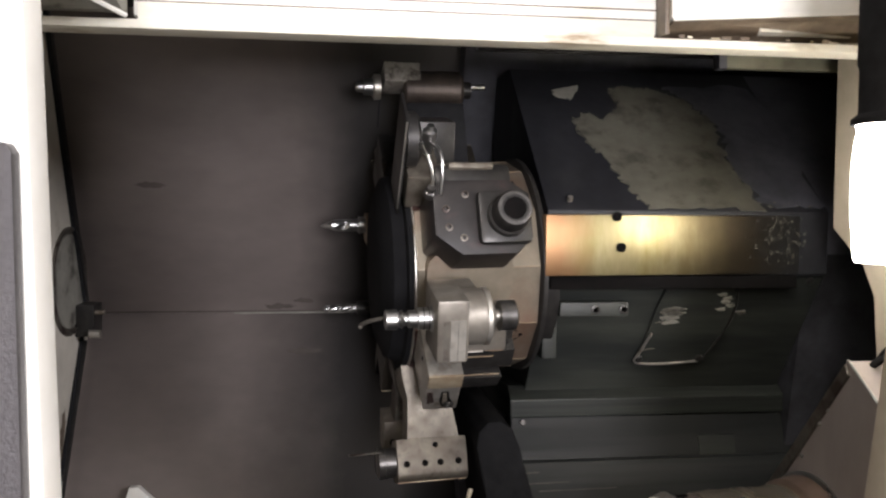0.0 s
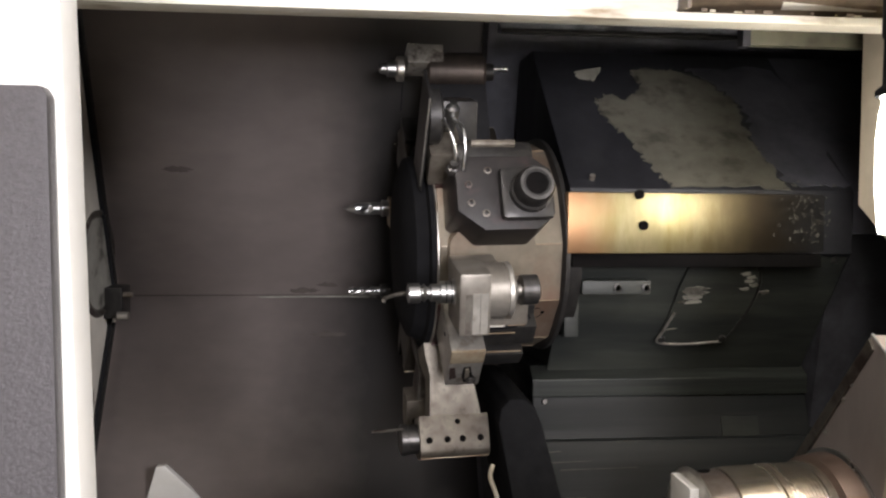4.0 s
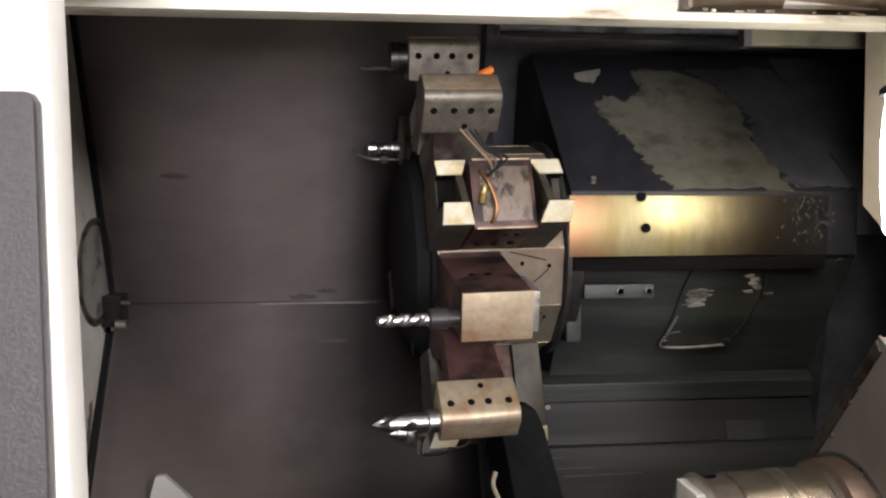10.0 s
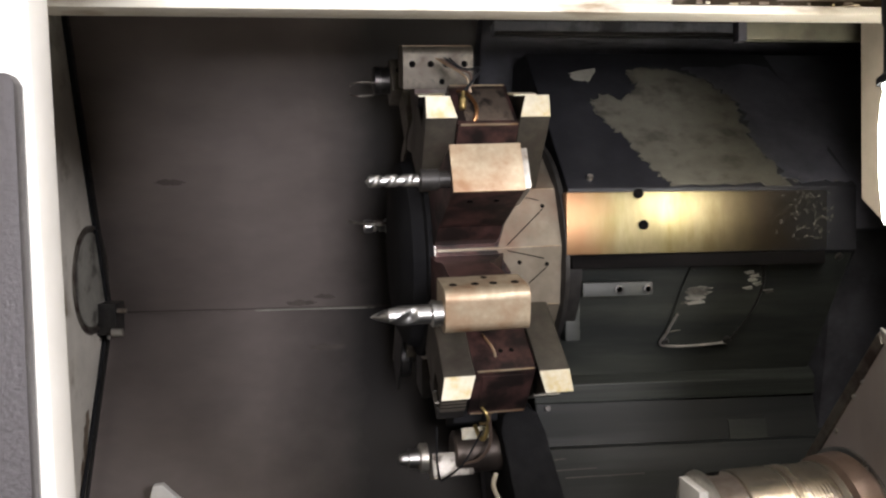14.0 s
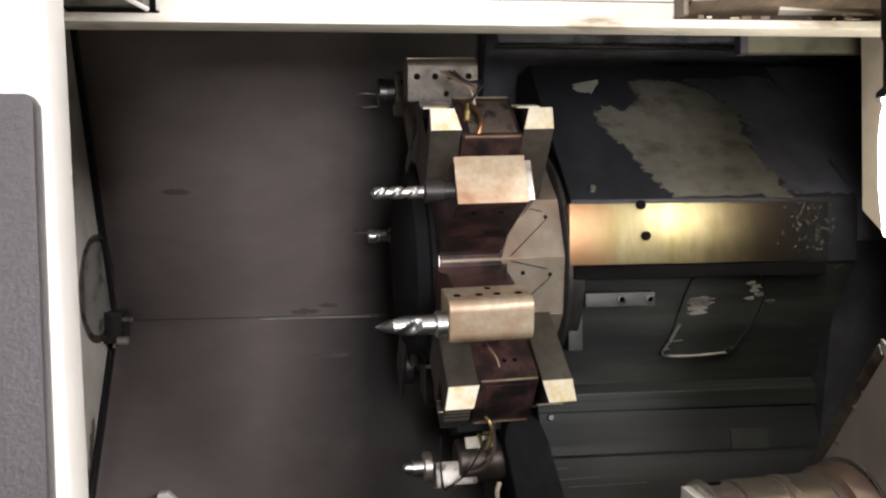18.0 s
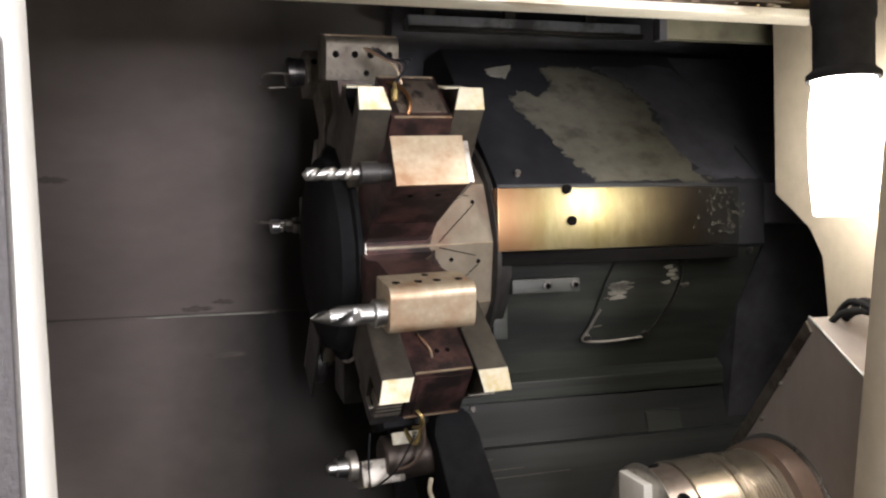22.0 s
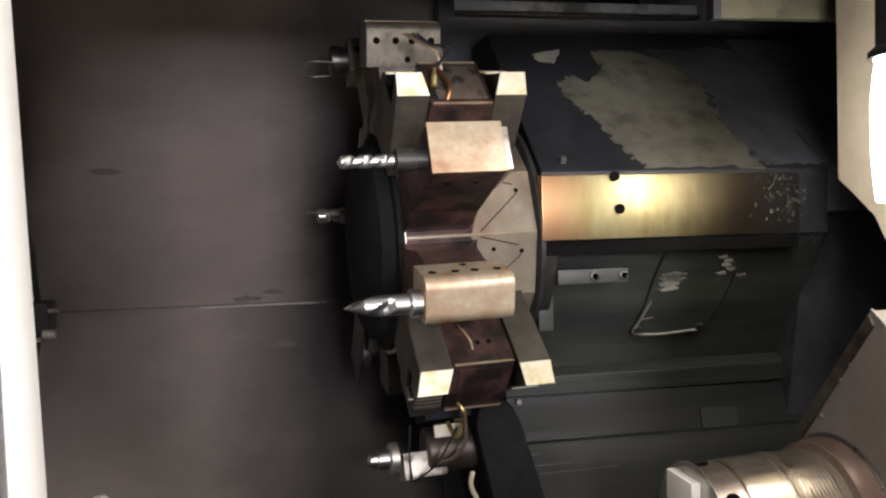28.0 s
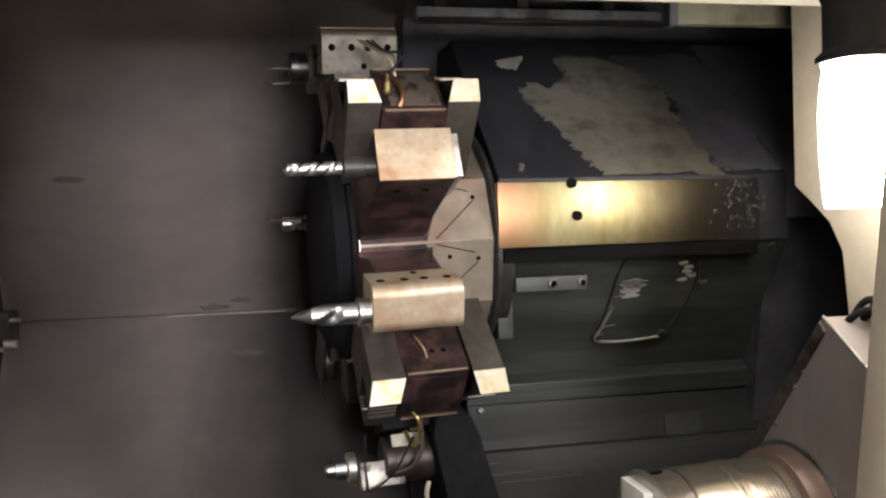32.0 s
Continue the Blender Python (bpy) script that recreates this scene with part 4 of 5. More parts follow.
def jaw_holder(k, label, dx=0.0, rx=0.022, flip=1, lean=0.0, face=None):
    """A clamp holder: a tall block between two C-shaped jaws whose ends slope round an open pocket; flip: the side of the low ends."""
    bm = B()
    profile(bm, [(-0.040, FACE), (-0.043, 0.262), (0.046, 0.262), (0.042, FACE)], -0.0632 + dx, rx - 0.0008, 0.001)
    ob = station(k, "tool_holder", bm, HOLDER_RED, label)
    low, high = ((-0.039, 0.270, -0.018, 0.288), (0.05, 0.246, 0.028, 0.258)) if flip > 0 else ((-0.039, 0.246, -0.018, 0.258), (0.05, 0.270, 0.028, 0.288))
    for x0, x1, way in ((-0.104 + dx, -0.064 + dx, 1), (rx, rx + 0.04, -1)):
        inner = x1 if way > 0 else x0
        bm = B()
        pts = [(low[0] - 0.001, FACE), low[:2], low[2:], (-0.018, 0.24), (0.028, 0.24), high[2:], high[:2], (high[0] - 0.003, FACE)]
        profile(bm, pts, x0, x1)
        for v in bm.verts:
            if 0.239 < v.co.z and -0.03 < v.co.y < 0.04:
                v.co.x -= way * (0.008 if abs(v.co.x - inner) < 1e-6 else lean)
        bevel_new(bm, list(bm.edges), 0.0012, 1)
        sub("jaw", bm, JAW, ob, "worn steel clamp jaw with an open pocket")
        e = inner - way * 0.008
        a, b = sorted((e, e - way * 0.009))
        sub("spine", profile(B(), [(-0.0178, 0.2395), (-0.0178, low[3] - 0.0012), (0.0278, high[3] - 0.0012), (0.0278, 0.2395)], a, b, 0.0008), JAW, ob, "upright side of the jaw")
        # Near-black floor and liners stand for the pocket's shade.
        sub("pocket_floor", box(B(), (x0 + 0.002, -0.0175, 0.2402), (x1 - 0.011, 0.0275, 0.2415)), HOLE, ob, "pocket floor, shade put into its black colour")
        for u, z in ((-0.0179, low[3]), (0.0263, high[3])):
            sub("pocket_wall", box(B(), (x0 + (0.0002 if way > 0 else 0.0085), u, 0.2416), (x1 - (0.0085 if way > 0 else 0.0002), u + 0.0016, z - 0.0012)), HOLE, ob, "thin pocket liner, shade put into its black colour")
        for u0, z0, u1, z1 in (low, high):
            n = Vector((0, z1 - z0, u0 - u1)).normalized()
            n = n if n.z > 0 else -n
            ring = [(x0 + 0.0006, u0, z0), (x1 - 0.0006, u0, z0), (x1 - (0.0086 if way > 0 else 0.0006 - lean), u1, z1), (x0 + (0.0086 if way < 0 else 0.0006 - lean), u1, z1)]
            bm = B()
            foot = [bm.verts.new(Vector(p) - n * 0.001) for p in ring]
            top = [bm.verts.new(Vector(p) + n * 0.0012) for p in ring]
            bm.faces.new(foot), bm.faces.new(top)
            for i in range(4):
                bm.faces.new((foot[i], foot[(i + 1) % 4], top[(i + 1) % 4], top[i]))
            # Pale tips, except the flipped holder's low ones in darker steel.
            sub("tip_cap", bm, PALE if z1 > 0.28 or flip > 0 else HOLDER_DARK, ob, "ground jaw tip")
    for edge in (-0.0425, 0.0455):
        sub("edge", box(B(), (-0.06 + dx, edge - 0.0012, 0.2605), (rx - 0.003, edge + 0.0012, 0.263), 0.0006), HOLDER, ob, "bright worn edge")
    sub("face_plate", box(B(), (-0.052 + dx, -0.034, 0.2615), (rx - 0.006, 0.036, 0.2632), 0.0006), face or MOTTLED, ob, "stained worn face plate")
    for side, y in ((-1, -0.0425), (1, 0.0445)):
        screws(ob, (-0.04, -0.018, 0.004), 0.19, y, side)
        screws(ob, (-0.012, 0.002), 0.23, y, side, 0.003)
    return ob


# k = 0: black block with a collet nose
bm = B()
pts = [(-0.074, -0.018), (-0.040, -0.045), (0.032, -0.045), (0.056, -0.024), (0.056, 0.036), (0.03, 0.056), (-0.06, 0.056), (-0.074, 0.046)]
low = [bm.verts.new((x, y, FACE - 0.001)) for x, y in pts]
top = [bm.verts.new((x * 0.97, y * 0.97, 0.238)) for x, y in pts]
bm.faces.new(low), bm.faces.new(top)
for i in range(8):
    bm.faces.new((low[i], low[(i + 1) % 8], top[(i + 1) % 8], top[i]))
bevel_new(bm, list(bm.edges), 0.003)
h = station(0, "radial_tool_holder", bm, GLOSSBLACK, "blackened block with a radial collet nose")
sub("rear_body", box(B(), (-0.062, 0.05, FACE), (0.044, 0.09, 0.206), 0.012), DARKSTEEL, h, "blackened rear body")
f = sub("flange", box(B(), (-0.018, -0.033, 0.236), (0.05, 0.036, 0.252), 0.014), DARKSTEEL, h, "blackened square flange")
sub("collet_nut", turned(B(), (0.019, 0.001, 0.25), (0, 0, 1), [(0, 0.027), (0.012, 0.027), (0.014, 0.024), (0.03, 0.024), (0.036, 0.021), (0.036, 0.0145), (0.01, 0.0125)], 36), DARKSTEEL, h, "dark collet nut")
sub("nut_rim", turned(B(), (0.019, 0.001, 0.2845), (0, 0, 1), [(0, 0.0215), (0.002, 0.0212), (0.0022, 0.0175), (0.001, 0.017)], 36), SLEEVE, h, "worn bright rim")
sub("bore", rod(B(), (0.019, 0.001, 0.25), (0.019, 0.001, 0.2872), 0.0142), HOLE, h)
for x, y in ((-0.056, 0.016), (-0.054, -0.008), (-0.036, -0.022), (-0.03, 0.035)):
    sub("screw", turned(B(), (x, y, 0.2375), (0, 0, 1), [(0, 0.005), (0.002, 0.005), (0.0025, 0.003), (0.0, 0.0025)], 12), HOLDER_DARK, h)
sub("nozzle_pipe", tube(B(), [(-0.075, 0.04, 0.235), (-0.072, 0.05, 0.25), (-0.078, 0.075, 0.262), (-0.085, 0.098, 0.25)], 0.0022), CHROME, h, "bright bent coolant pipe")
sub("pipe_nut", turned(B(), (-0.075, 0.036, 0.23), (0.05, 0.3, 0.9), [(0, 0.008), (0.01, 0.008), (0.011, 0.006), (0.018, 0.006)], 6), SLEEVE, h, "dark pipe nut")

# k = 1: driven tool
AY, AZ = 0.017, 0.274
bm = B()
turned(bm, (-0.085, AY, AZ), (1, 0, 0), [(0, 0.03), (0.003, 0.033), (0.06, 0.034), (0.066, 0.032), (0.068, 0.022)], 40)
box(bm, (-0.078, -0.022, 0.19), (-0.02, 0.04, AZ - 0.008), 0.004)
h = station(1, "driven_tool_holder", bm, DRIVEN, "dull oiled steel driven tool with a bent coolant pipe")
sub("gear_case", box(B(), (-0.086, -0.027, 0.236), (-0.048, 0.05, 0.311), 0.004), DRIVEN, h, "dull steel gear case")
sub("case_slot", box(B(), (-0.0785, -0.023, 0.3105), (-0.0715, 0.025, 0.3114)), HOLDER_DARK, h, "dark slot")
for x in (-0.07, -0.0605):
    sub("label_strip", box(B(), (x, -0.024, 0.3105), (x + 0.0088, 0.026, 0.3116)), STEEL, h, "pale steel strip")
sub("lower_case", box(B(), (-0.064, -0.034, 0.222), (0.012, 0.02, 0.262), 0.004), DRIVEN, h, "dull steel lower case")
sub("case_edge", tube(B(), [(-0.071, -0.0335, 0.2605), (-0.058, -0.0335, 0.262), (-0.018, -0.0335, 0.262)], 0.0011, 6), STEEL, h, "bright worn edge")
sub("case_edge", tube(B(), [(-0.014, -0.0335, 0.2605), (0.008, -0.0335, 0.2605)], 0.0007, 6), HOLDER, h)
# Dark block added where the drum between the holders lies in shadow.
sub("foot", box(B(), (-0.072, -0.036, FACE - 0.002), (0.034, -0.008, 0.221), 0.006), DARKSTEEL, h, "dark foot added for the shade below the case")
bm = B()
box(bm, (-0.072, -0.006, FACE - 0.002), (0.045, 0.066, FACE + 0.016))
bevel_new(bm, [e for e in bm.edges if abs(e.verts[0].co.z - e.verts[1].co.z) > 0.01], 0.026, 5)
sub("shoulder", bm, DRUM, h, "rounded steel shoulder")
for x in (-0.06, 0.022):
    sub("foot_screw", turned(B(), (x, -0.036, 0.19), (0, -1, 0), [(0, 0.007), (0.003, 0.007), (0.004, 0.0058), (0.004, 0.0035), (0.001, 0.0035)], 16), HOLDER_DARK, h)
sub("rear_cone", turned(B(), (-0.017, AY, AZ), (1, 0, 0), [(0, 0.021), (0.004, 0.019), (0.008, 0.012), (0.009, 0.0075), (0.014, 0.0075)], 28), STEEL, h, "bright turned cone")
sub("end_nut", turned(B(), (-0.004, AY, AZ), (1, 0, 0), [(0, 0.011), (0.001, 0.0185), (0.02, 0.0185), (0.022, 0.015)], 24), SLEEVE, h, "dark end nut")
sub("rear_ring", turned(B(), (-0.025, AY, AZ), (1, 0, 0), [(0, 0.0335), (0.001, 0.0352), (0.006, 0.0352), (0.008, 0.032)], 40), STEEL, h, "bright turned rear ring")
sub("collet_nut", turned(B(), (-0.104, AY, AZ), (1, 0, 0), [(0, 0.011), (0.001, 0.0132), (0.006, 0.0136), (0.016, 0.0136), (0.0195, 0.019)], 28), CHROME, h, "polished collet nut")
for x in (-0.0975, -0.091):
    sub("nut_groove", turned(B(), (x, AY, AZ), (1, 0, 0), [(0, 0.0132), (0.0004, 0.0139), (0.0014, 0.0139), (0.0018, 0.0132)], 28), DARKSTEEL, h)
sub("neck", turned(B(), (-0.126, AY, AZ), (1, 0, 0), [(0, 0.009), (0.004, 0.0112), (0.007, 0.0075), (0.01, 0.0075), (0.012, 0.0105), (0.023, 0.0105)], 24), CHROME, h, "grooved tool neck")
sub("bit", turned(B(), (-0.142, AY, AZ), (1, 0, 0), [(0, 0.009), (0.001, 0.0118), (0.014, 0.0122), (0.016, 0.0085)], 24), CHROME, h, "short bright tool bit")
sub("hose", tube(B(), [(0.02, -0.03, 0.235), (0.0, -0.044, 0.23), (-0.035, -0.05, 0.218), (-0.06, -0.058, 0.205), (-0.078, -0.07, 0.19)], 0.005), BLACK, h, "black hose")
sub("pipe_nut", turned(B(), (-0.126, 0.001, 0.223), (1, 0, 0), [(0, 0.005), (0.001, 0.0068), (0.012, 0.0068), (0.014, 0.005)], 6), HOLDER_DARK, h, "steel pipe nut")
sub("coolant_pipe", tube(B(), [(-0.08, 0.001, 0.219), (-0.1, 0.001, 0.222), (-0.126, 0.001, 0.223), (-0.142, 0.001, 0.226), (-0.156, 0.001, 0.233), (-0.166, 0.001, 0.243), (-0.168, 0.001, 0.251)], 0.0026), HOLDER_DARK, h, "grey bent coolant pipe")

# k = 2: small turning holder with a clamp
bm = B()
box(bm, (-0.08, -0.022, FACE), (-0.034, 0.054, 0.242), 0.003)
h = station(2, "tool_holder", bm, STEEL, "pale steel turning tool block with a clamp screw")
sub("clamp_plate", box(B(), (-0.0795, 0.029, 0.2405), (-0.0345, 0.0535, 0.2445), 0.0012), HOLDER, h, "tan worn clamp plate")
sub("plate_joint", box(B(), (-0.0795, 0.0265, 0.2415), (-0.0345, 0.0285, 0.2424)), HOLDER_DARK, h)
sub("pocket", outline_flat(B(), [(-0.059, 0.018), (-0.05, 0.019), (-0.046, 0.002), (-0.039, -0.01), (-0.044, -0.018), (-0.056, -0.014), (-0.06, 0.0)], 0.2418, 0.2426), HOLE, h, "dark tool pocket")
sub("insert", outline_flat(B(), [(-0.057, 0.016), (-0.052, 0.016), (-0.05, 0.0), (-0.056, -0.006)], 0.2425, 0.2445), HOLDER_GREY, h, "brownish cutting insert")
sub("slot", outline_flat(B(), [(-0.078, 0.018), (-0.071, 0.018), (-0.067, -0.004), (-0.076, -0.008)], 0.2418, 0.2425), HOLDER_DARK, h, "grey worn slot")
sub("clamp_screw", turned(B(), (-0.0465, -0.0105, 0.2415), (0, 0, 1), [(0, 0.0066), (0.003, 0.0066), (0.0038, 0.0056), (0.0038, 0.003), (0.0018, 0.0028)], 16), SLEEVE, h, "dark clamp screw")
sub("wedge", profile(B(), [(-0.046, FACE), (-0.036, 0.2), (-0.006, 0.206), (-0.002, FACE)], -0.03, 0.034, 0.003), DARKSTEEL, h, "oil-dark wedge")
sub("wedge", profile(B(), [(0.004, FACE), (0.008, 0.2), (0.042, 0.198), (0.05, FACE)], -0.03, 0.046, 0.003), DARKSTEEL, h, "oil-dark wedge")
for u, z, x1 in ((-0.0025, 0.2035, 0.03), (0.0325, 0.1995, 0.016)):
    sub("wedge_edge", tube(B(), [(-0.027, u, z), (x1, u, z)], 0.0009, 6), HOLDER, h, "bright worn edge")

# k = 3, 4: boring bar holders
h = boring_holder(3, -0.107, -0.008, HOLDER_GREY, "rounded steel boring bar holder with set screws", top=0.312)
sub("coolant_wire", tube(B(), [(-0.128, 0.02, 0.27), (-0.155, 0.024, 0.27), (-0.168, 0.018, 0.27), (-0.171, 0.01, 0.27)], 0.0013, 6), HOLDER_DARK, h)
sub("coolant_wire", tube(B(), [(-0.128, -0.02, 0.27), (-0.155, -0.024, 0.27), (-0.168, -0.018, 0.27), (-0.171, -0.01, 0.27)], 0.0013, 6), HOLDER_DARK, h)
h = boring_holder(4, -0.107, -0.008, HOLDER_GREY, "rounded steel boring bar holder with an orange coolant hose", sleeve=0, top=0.3)
sub("hose_joint", rod(B(), (-0.035, 0.03, 0.262), (-0.03, 0.044, 0.262), 0.0065, 0.005), ORANGE, h)
sub("hose_joint", rod(B(), (-0.03, 0.045, 0.262), (-0.022, 0.058, 0.262), 0.006, 0.006), BLUE, h)
sub("hose_joint", rod(B(), (-0.022, 0.057, 0.262), (-0.012, 0.074, 0.264), 0.0075, 0.006), ORANGE, h)
sub("hose_joint", rod(B(), (-0.012, 0.073, 0.264), (0.002, 0.083, 0.266), 0.0068, 0.005), ORANGE, h)

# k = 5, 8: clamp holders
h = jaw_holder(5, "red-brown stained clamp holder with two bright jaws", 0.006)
sub("hose", tube(B(), [(-0.045, 0.032, 0.262), (-0.038, 0.012, 0.272), (-0.031, -0.012, 0.272), (-0.032, -0.028, 0.269), (-0.036, -0.036, 0.262)], 0.0026), COPPER, h, "copper coolant tube")
sub("fitting", turned(B(), (-0.047, -0.012, 0.264), (0.1, 0.7, 0.5), [(0, 0.003), (0.002, 0.0046), (0.014, 0.0046), (0.016, 0.003), (0.024, 0.0024)], 14), YELLOW, h, "dull brass wire plug")
for n in range(4):
    sub("wire", tube(B(), [(-0.03 - 0.004 * n, 0.02, 0.268), (-0.036 + 0.006 * n, 0.034, 0.282 + 0.004 * n), (-0.05 + 0.004 * n, 0.05, 0.285), (-0.07 + 0.006 * n, 0.075, 0.286)], 0.0014, 6), (HOLDER, RUST, BLACK, BLACK)[n], h, "thin loose wire")

# k = 6: milling tool block
bm = B()
profile(bm, [(-0.034, FACE), (-0.034, 0.175), (-0.024, 0.2), (-0.0205, 0.319), (0.0365, 0.319), (0.037, 0.2), (0.038, 0.175), (0.036, FACE)], -0.086, -0.003, 0.0015)
h = station(6, "tool_holder", bm, HOLDER_RED, "red-brown stained block with a bright face and an end mill")
sub("face_plate", box(B(), (-0.0865, -0.021, 0.318), (-0.0025, 0.037, 0.3225), 0.001), HOLDER, h, "bright machined face")
sub("end_plate", box(B(), (-0.003, -0.016, 0.25), (0.007, 0.034, 0.314), 0.0015), STEEL, h)
screws(h, (-0.06, -0.04), 0.25, 0.037, 1)
screws(h, (-0.062, -0.03), 0.29, -0.0215, -1, 0.003)
sub("collet", turned(B(), (-0.122, 0.002, 0.303), (1, 0, 0), [(0, 0.009), (0.002, 0.0125), (0.022, 0.0125), (0.023, 0.010), (0.037, 0.010)], 24), DARKSTEEL, h, "blackened collet")
sub("end_mill", drill_bm(B(), (-0.183, 0.002, 0.303), (-0.122, 0.002, 0.303), 0.0072, 1.6, 0.3, depth=0.5, shank=0.05), CHROME, h, "bright end mill")

# k = 7: drill in a holder
h = boring_holder(7, -0.102, -0.004, HOLDER, "rounded steel holder with a pointed drill", sleeve=0.0155, sleeve_len=0.014, top=0.324, yo=0.012, half=0.026)
sub("drill", drill_bm(B(), (-0.184, 0.006, 0.302), (-0.112, 0.006, 0.302), 0.0112, 0.62, 0.95, depth=0.42, shank=0.26), CHROME, h, "bright pointed drill")

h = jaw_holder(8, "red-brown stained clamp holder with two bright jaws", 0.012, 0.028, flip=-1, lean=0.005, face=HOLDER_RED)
sub("insert_stack", box(B(), (-0.09, -0.03, 0.2215), (-0.056, 0.001, 0.266), 0.002), HOLDER_GREY, h, "grey stacked clamping shims")
for n in range(3):
    sub("shim_gap", box(B(), (-0.0905, -0.007 - 0.007 * n, 0.2655), (-0.0555, -0.0055 - 0.007 * n, 0.2664)), HOLE, h)
sub("shank", box(B(), (-0.092, -0.05, 0.20), (-0.056, -0.031, 0.262), 0.002), DARKSTEEL, h, "blackened tool shank")
sub("pipe", tube(B(), [(-0.03, 0.043, 0.2), (-0.032, 0.056, 0.214), (-0.024, 0.054, 0.232), (-0.02, 0.043, 0.24)], 0.0016, 6), HOLDER, h, "thin bent wire")
sub("pipe", tube(B(), [(-0.04, -0.032, 0.25), (-0.03, -0.03, 0.27), (-0.026, -0.045, 0.275), (-0.03, -0.07, 0.26)], 0.0022, 6), YELLOW, h, "brass coolant pipe")

# k = 9: small driven tool
bm = B()
box(bm, (-0.06, -0.033, FACE), (0.03, 0.033, 0.255), 0.003)
h = station(9, "driven_tool_holder", bm, BLACK, "worn steel driven tool with loose wires")
sub("motor_body", turned(B(), (-0.06, 0, 0.292), (1, 0, 0), [(0, 0.026), (0.003, 0.03), (0.09, 0.03), (0.095, 0.026)], 32), TOOLGREY, h, "round brown-grey tool body")
sub("clip", box(B(), (-0.05, 0.0285, 0.262), (-0.012, 0.0335, 0.278), 0.001), PALE, h, "small bright clip plate")
sub("label_plate", box(B(), (-0.092, -0.03, 0.292), (-0.034, 0.018, 0.325), 0.003), FLAT, h, "bright mottled steel flat")
for x in (-0.090, -0.083, -0.076):
    sub("plate_ridge", box(B(), (x, -0.0285, 0.3245), (x + 0.003, 0.0165, 0.3265), 0.0006), PALE, h)
sub("collar", turned(B(), (-0.108, 0, 0.296), (1, 0, 0), [(0, 0.016), (0.002, 0.02), (0.012, 0.02)], 24), STEEL, h)
sub("collet", turned(B(), (-0.135, 0, 0.296), (1, 0, 0), [(0, 0.005), (0.003, 0.008), (0.012, 0.009), (0.013, 0.013), (0.04, 0.014)], 20), CHROME, h, "polished collet chuck")
sub("end_cap", rod(B(), (0.03, 0.0, 0.292), (0.05, 0.0, 0.292), 0.014), DARKSTEEL, h)
sub("end_pin", turned(B(), (0.049, 0.0, 0.298), (1, 0, 0), [(0, 0.005), (0.01, 0.005), (0.011, 0.0035), (0.018, 0.0035), (0.019, 0.005), (0.026, 0.005), (0.028, 0.003)], 16), CHROME, h, "bright grooved end pin")
sub("pipe", tube(B(), [(-0.03, 0.03, 0.26), (-0.026, 0.05, 0.28), (-0.02, 0.06, 0.27), (-0.016, 0.075, 0.24)], 0.003), YELLOW, h)
sub("hose", tube(B(), [(0.02, 0.03, 0.27), (0.03, 0.05, 0.25), (0.04, 0.04, 0.22)], 0.006), BLACK, h, "black hose")
sub("pipe", tube(B(), [(-0.05, 0.02, 0.31), (-0.03, 0.045, 0.305), (-0.018, 0.065, 0.285), (-0.02, 0.085, 0.25)], 0.0022), RUST, h)

sub("cable", tube(B(), [(-0.092, 0.085, 0.262), (-0.09, 0.05, 0.3), (-0.084, 0.022, 0.327)], 0.0014, 6), BLACK, h, "thin black cable")
sub("cable", tube(B(), [(-0.03, 0.075, 0.27), (-0.055, 0.05, 0.31), (-0.082, 0.018, 0.33)], 0.0014, 6), BLACK, h)

# k = 10: plain boring holder; k = 11: parting blade block
bm = B()
box(bm, (-0.085, -0.03, FACE), (-0.01, 0.03, 0.222), 0.004)
h = station(10, "tool_holder", bm, DARKSTEEL, "low red-brown stained holder block")
bm = B()
box(bm, (-0.094, -0.034, FACE), (-0.05, 0.034, 0.205), 0.003)
box(bm, (-0.05, -0.03, FACE), (0.03, 0.03, 0.178), 0.003)
h = station(11, "tool_holder", bm, HOLDER_GREY, "steel parting blade holder with a coolant nozzle")
sub("blade", box(B(), (-0.104, -0.034, FACE - 0.01), (-0.1, 0.03, 0.295), 0.001), DARKSTEEL, h, "thin dark parting blade")
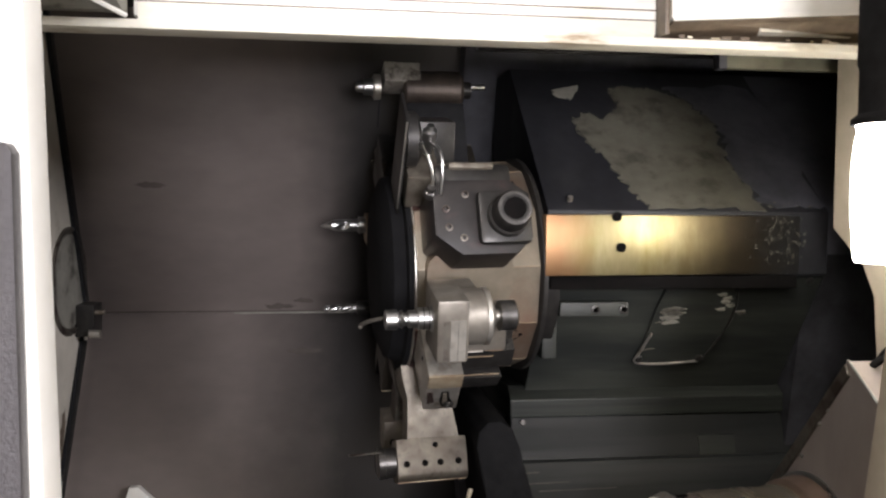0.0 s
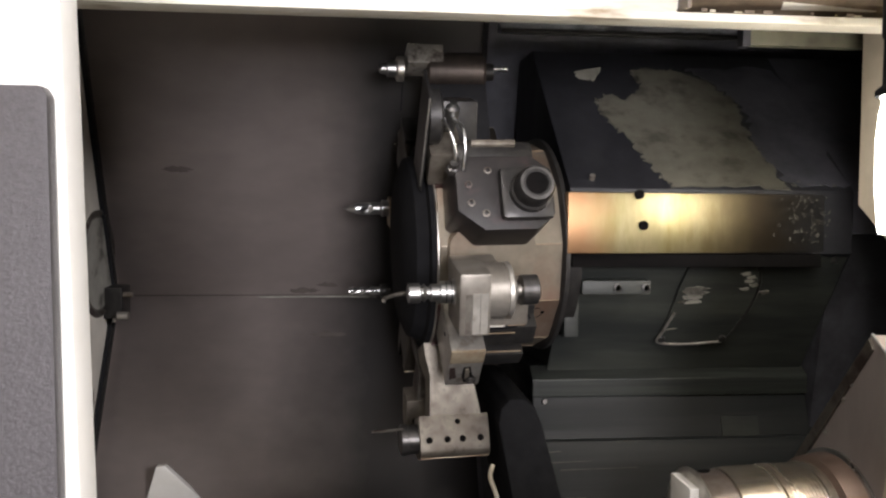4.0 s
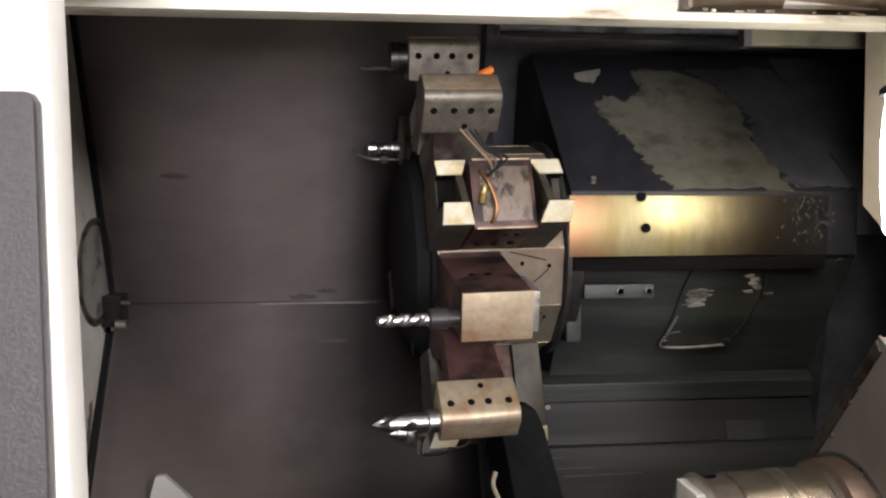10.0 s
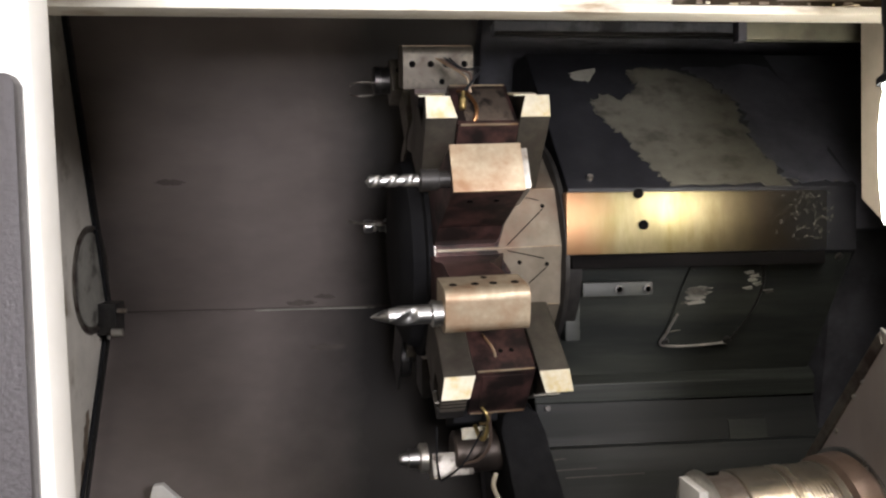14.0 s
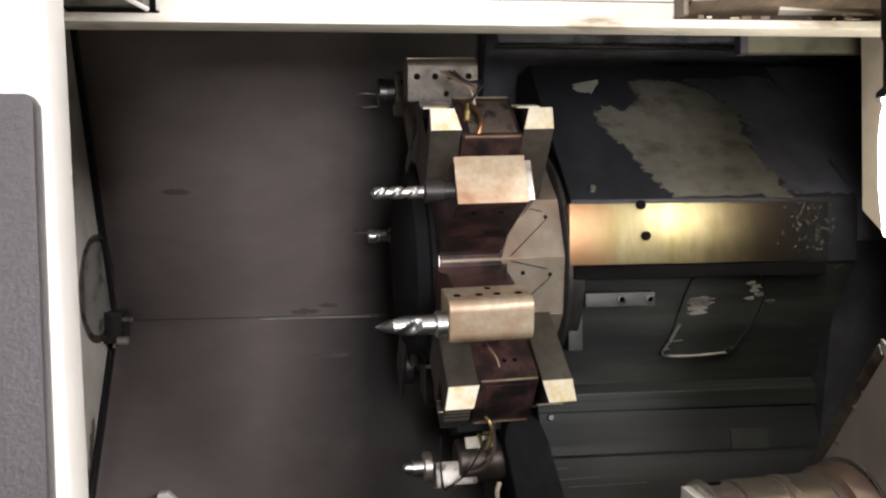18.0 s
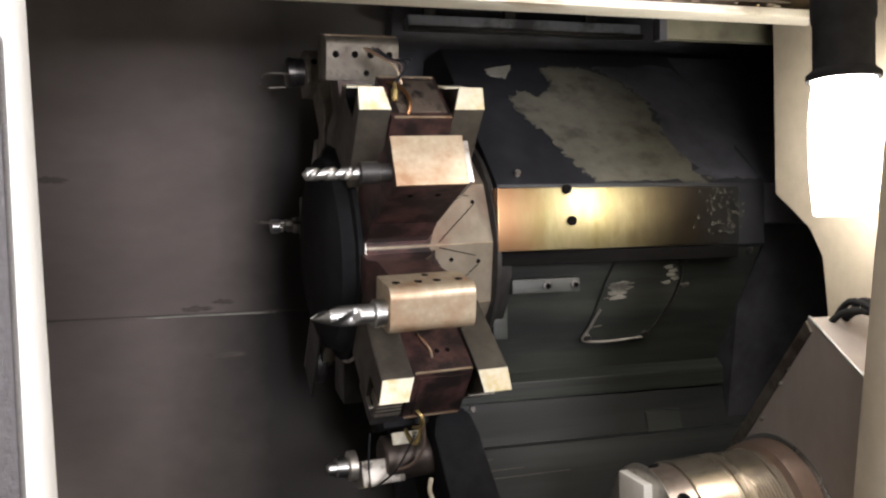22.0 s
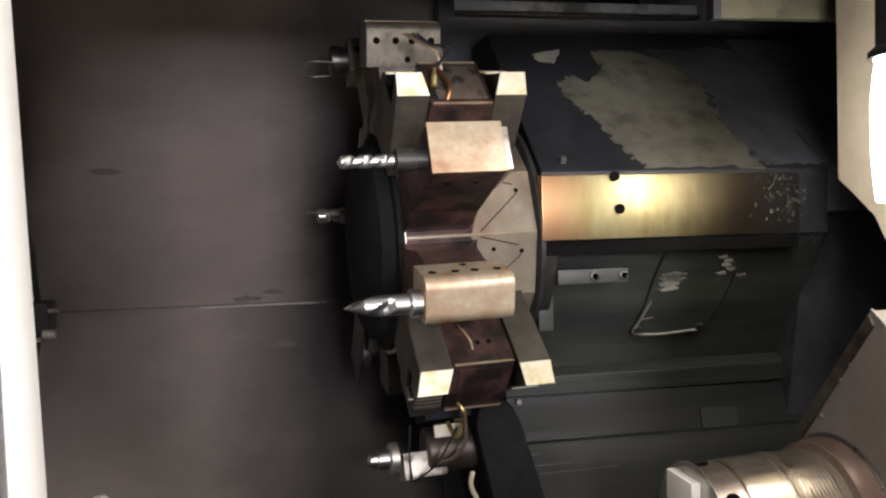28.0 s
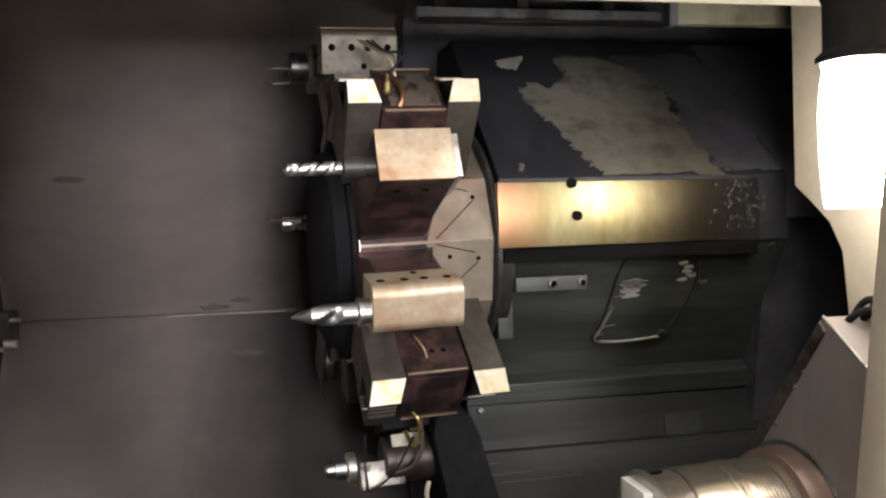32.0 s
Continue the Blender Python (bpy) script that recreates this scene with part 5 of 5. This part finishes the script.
sub("blade_edge", box(B(), (-0.1046, -0.0348, FACE), (-0.1024, -0.0335, 0.2945), 0.0004), STEEL, h, "bright blade edge")
sub("disc", turned(B(), (-0.099, -0.004, 0.245), (1, 0, 0), [(0, 0.036), (0.014, 0.036), (0.018, 0.03)], 32), DARKSTEEL, h, "dark round cutter body")
sub("bracket", profile(B(), [(-0.034, 0.178), (-0.034, 0.222), (-0.028, 0.226), (0.02, 0.178)], -0.042, 0.018, 0.002), HOLDER_GREY, h, "grey triangular bracket")
sub("nozzle", turned(B(), (-0.07, -0.02, 0.235), (0, 0, 1), [(0, 0.006), (0.02, 0.006), (0.022, 0.009), (0.036, 0.009), (0.038, 0.005), (0.044, 0.005)], 18), CHROME, h, "polished coolant nozzle")
sub("pipe", tube(B(), [(-0.07, -0.03, 0.26), (-0.062, -0.055, 0.265), (-0.06, -0.075, 0.25), (-0.062, -0.09, 0.225)], 0.002), CHROME, h)


for h in [o for o in turret.children if o.name.startswith("tool_holder")]:
    base_plate(h)
    for (xa, ya), (xb, yb) in (((0.013, -0.037), (0.068, 0.012)), ((0.013, 0.037), (0.064, 0.024))):
        bm = B()
        d = Vector((yb - ya, xa - xb, 0)).normalized() * 0.0007
        bm.faces.new([bm.verts.new((x + q * d.x, y + q * d.y, FACE + 0.0006)) for x, y, q in ((xa, ya, 1), (xb, yb, 1), (xb, yb, -1), (xa, ya, -1))])
        sub("groove", bm, HOLE, h)
    for x, y in ((0.03, 0.02), (0.068, 0.016)):
        sub("hole", rod(B(), (x, y, FACE - 0.002), (x, y, FACE + 0.0005), 0.003, seg=12), HOLE, h)


def motions():
    """The turret indexes by one flat six times, then rests."""
    rows = [(0, 180.0)]
    for n, t in enumerate((5.62, 6.7, 7.8, 8.9, 9.98, 11.06)):
        rows += [(t - 0.27, 180.0 - 30 * n), (t, 150.0 - 30 * n)]
    rows.append((32, 0.0))
    walk(turret, [(t, pose(TX, TY, TZ, a, -1.3, 4.0)) for t, a in rows])


motions()
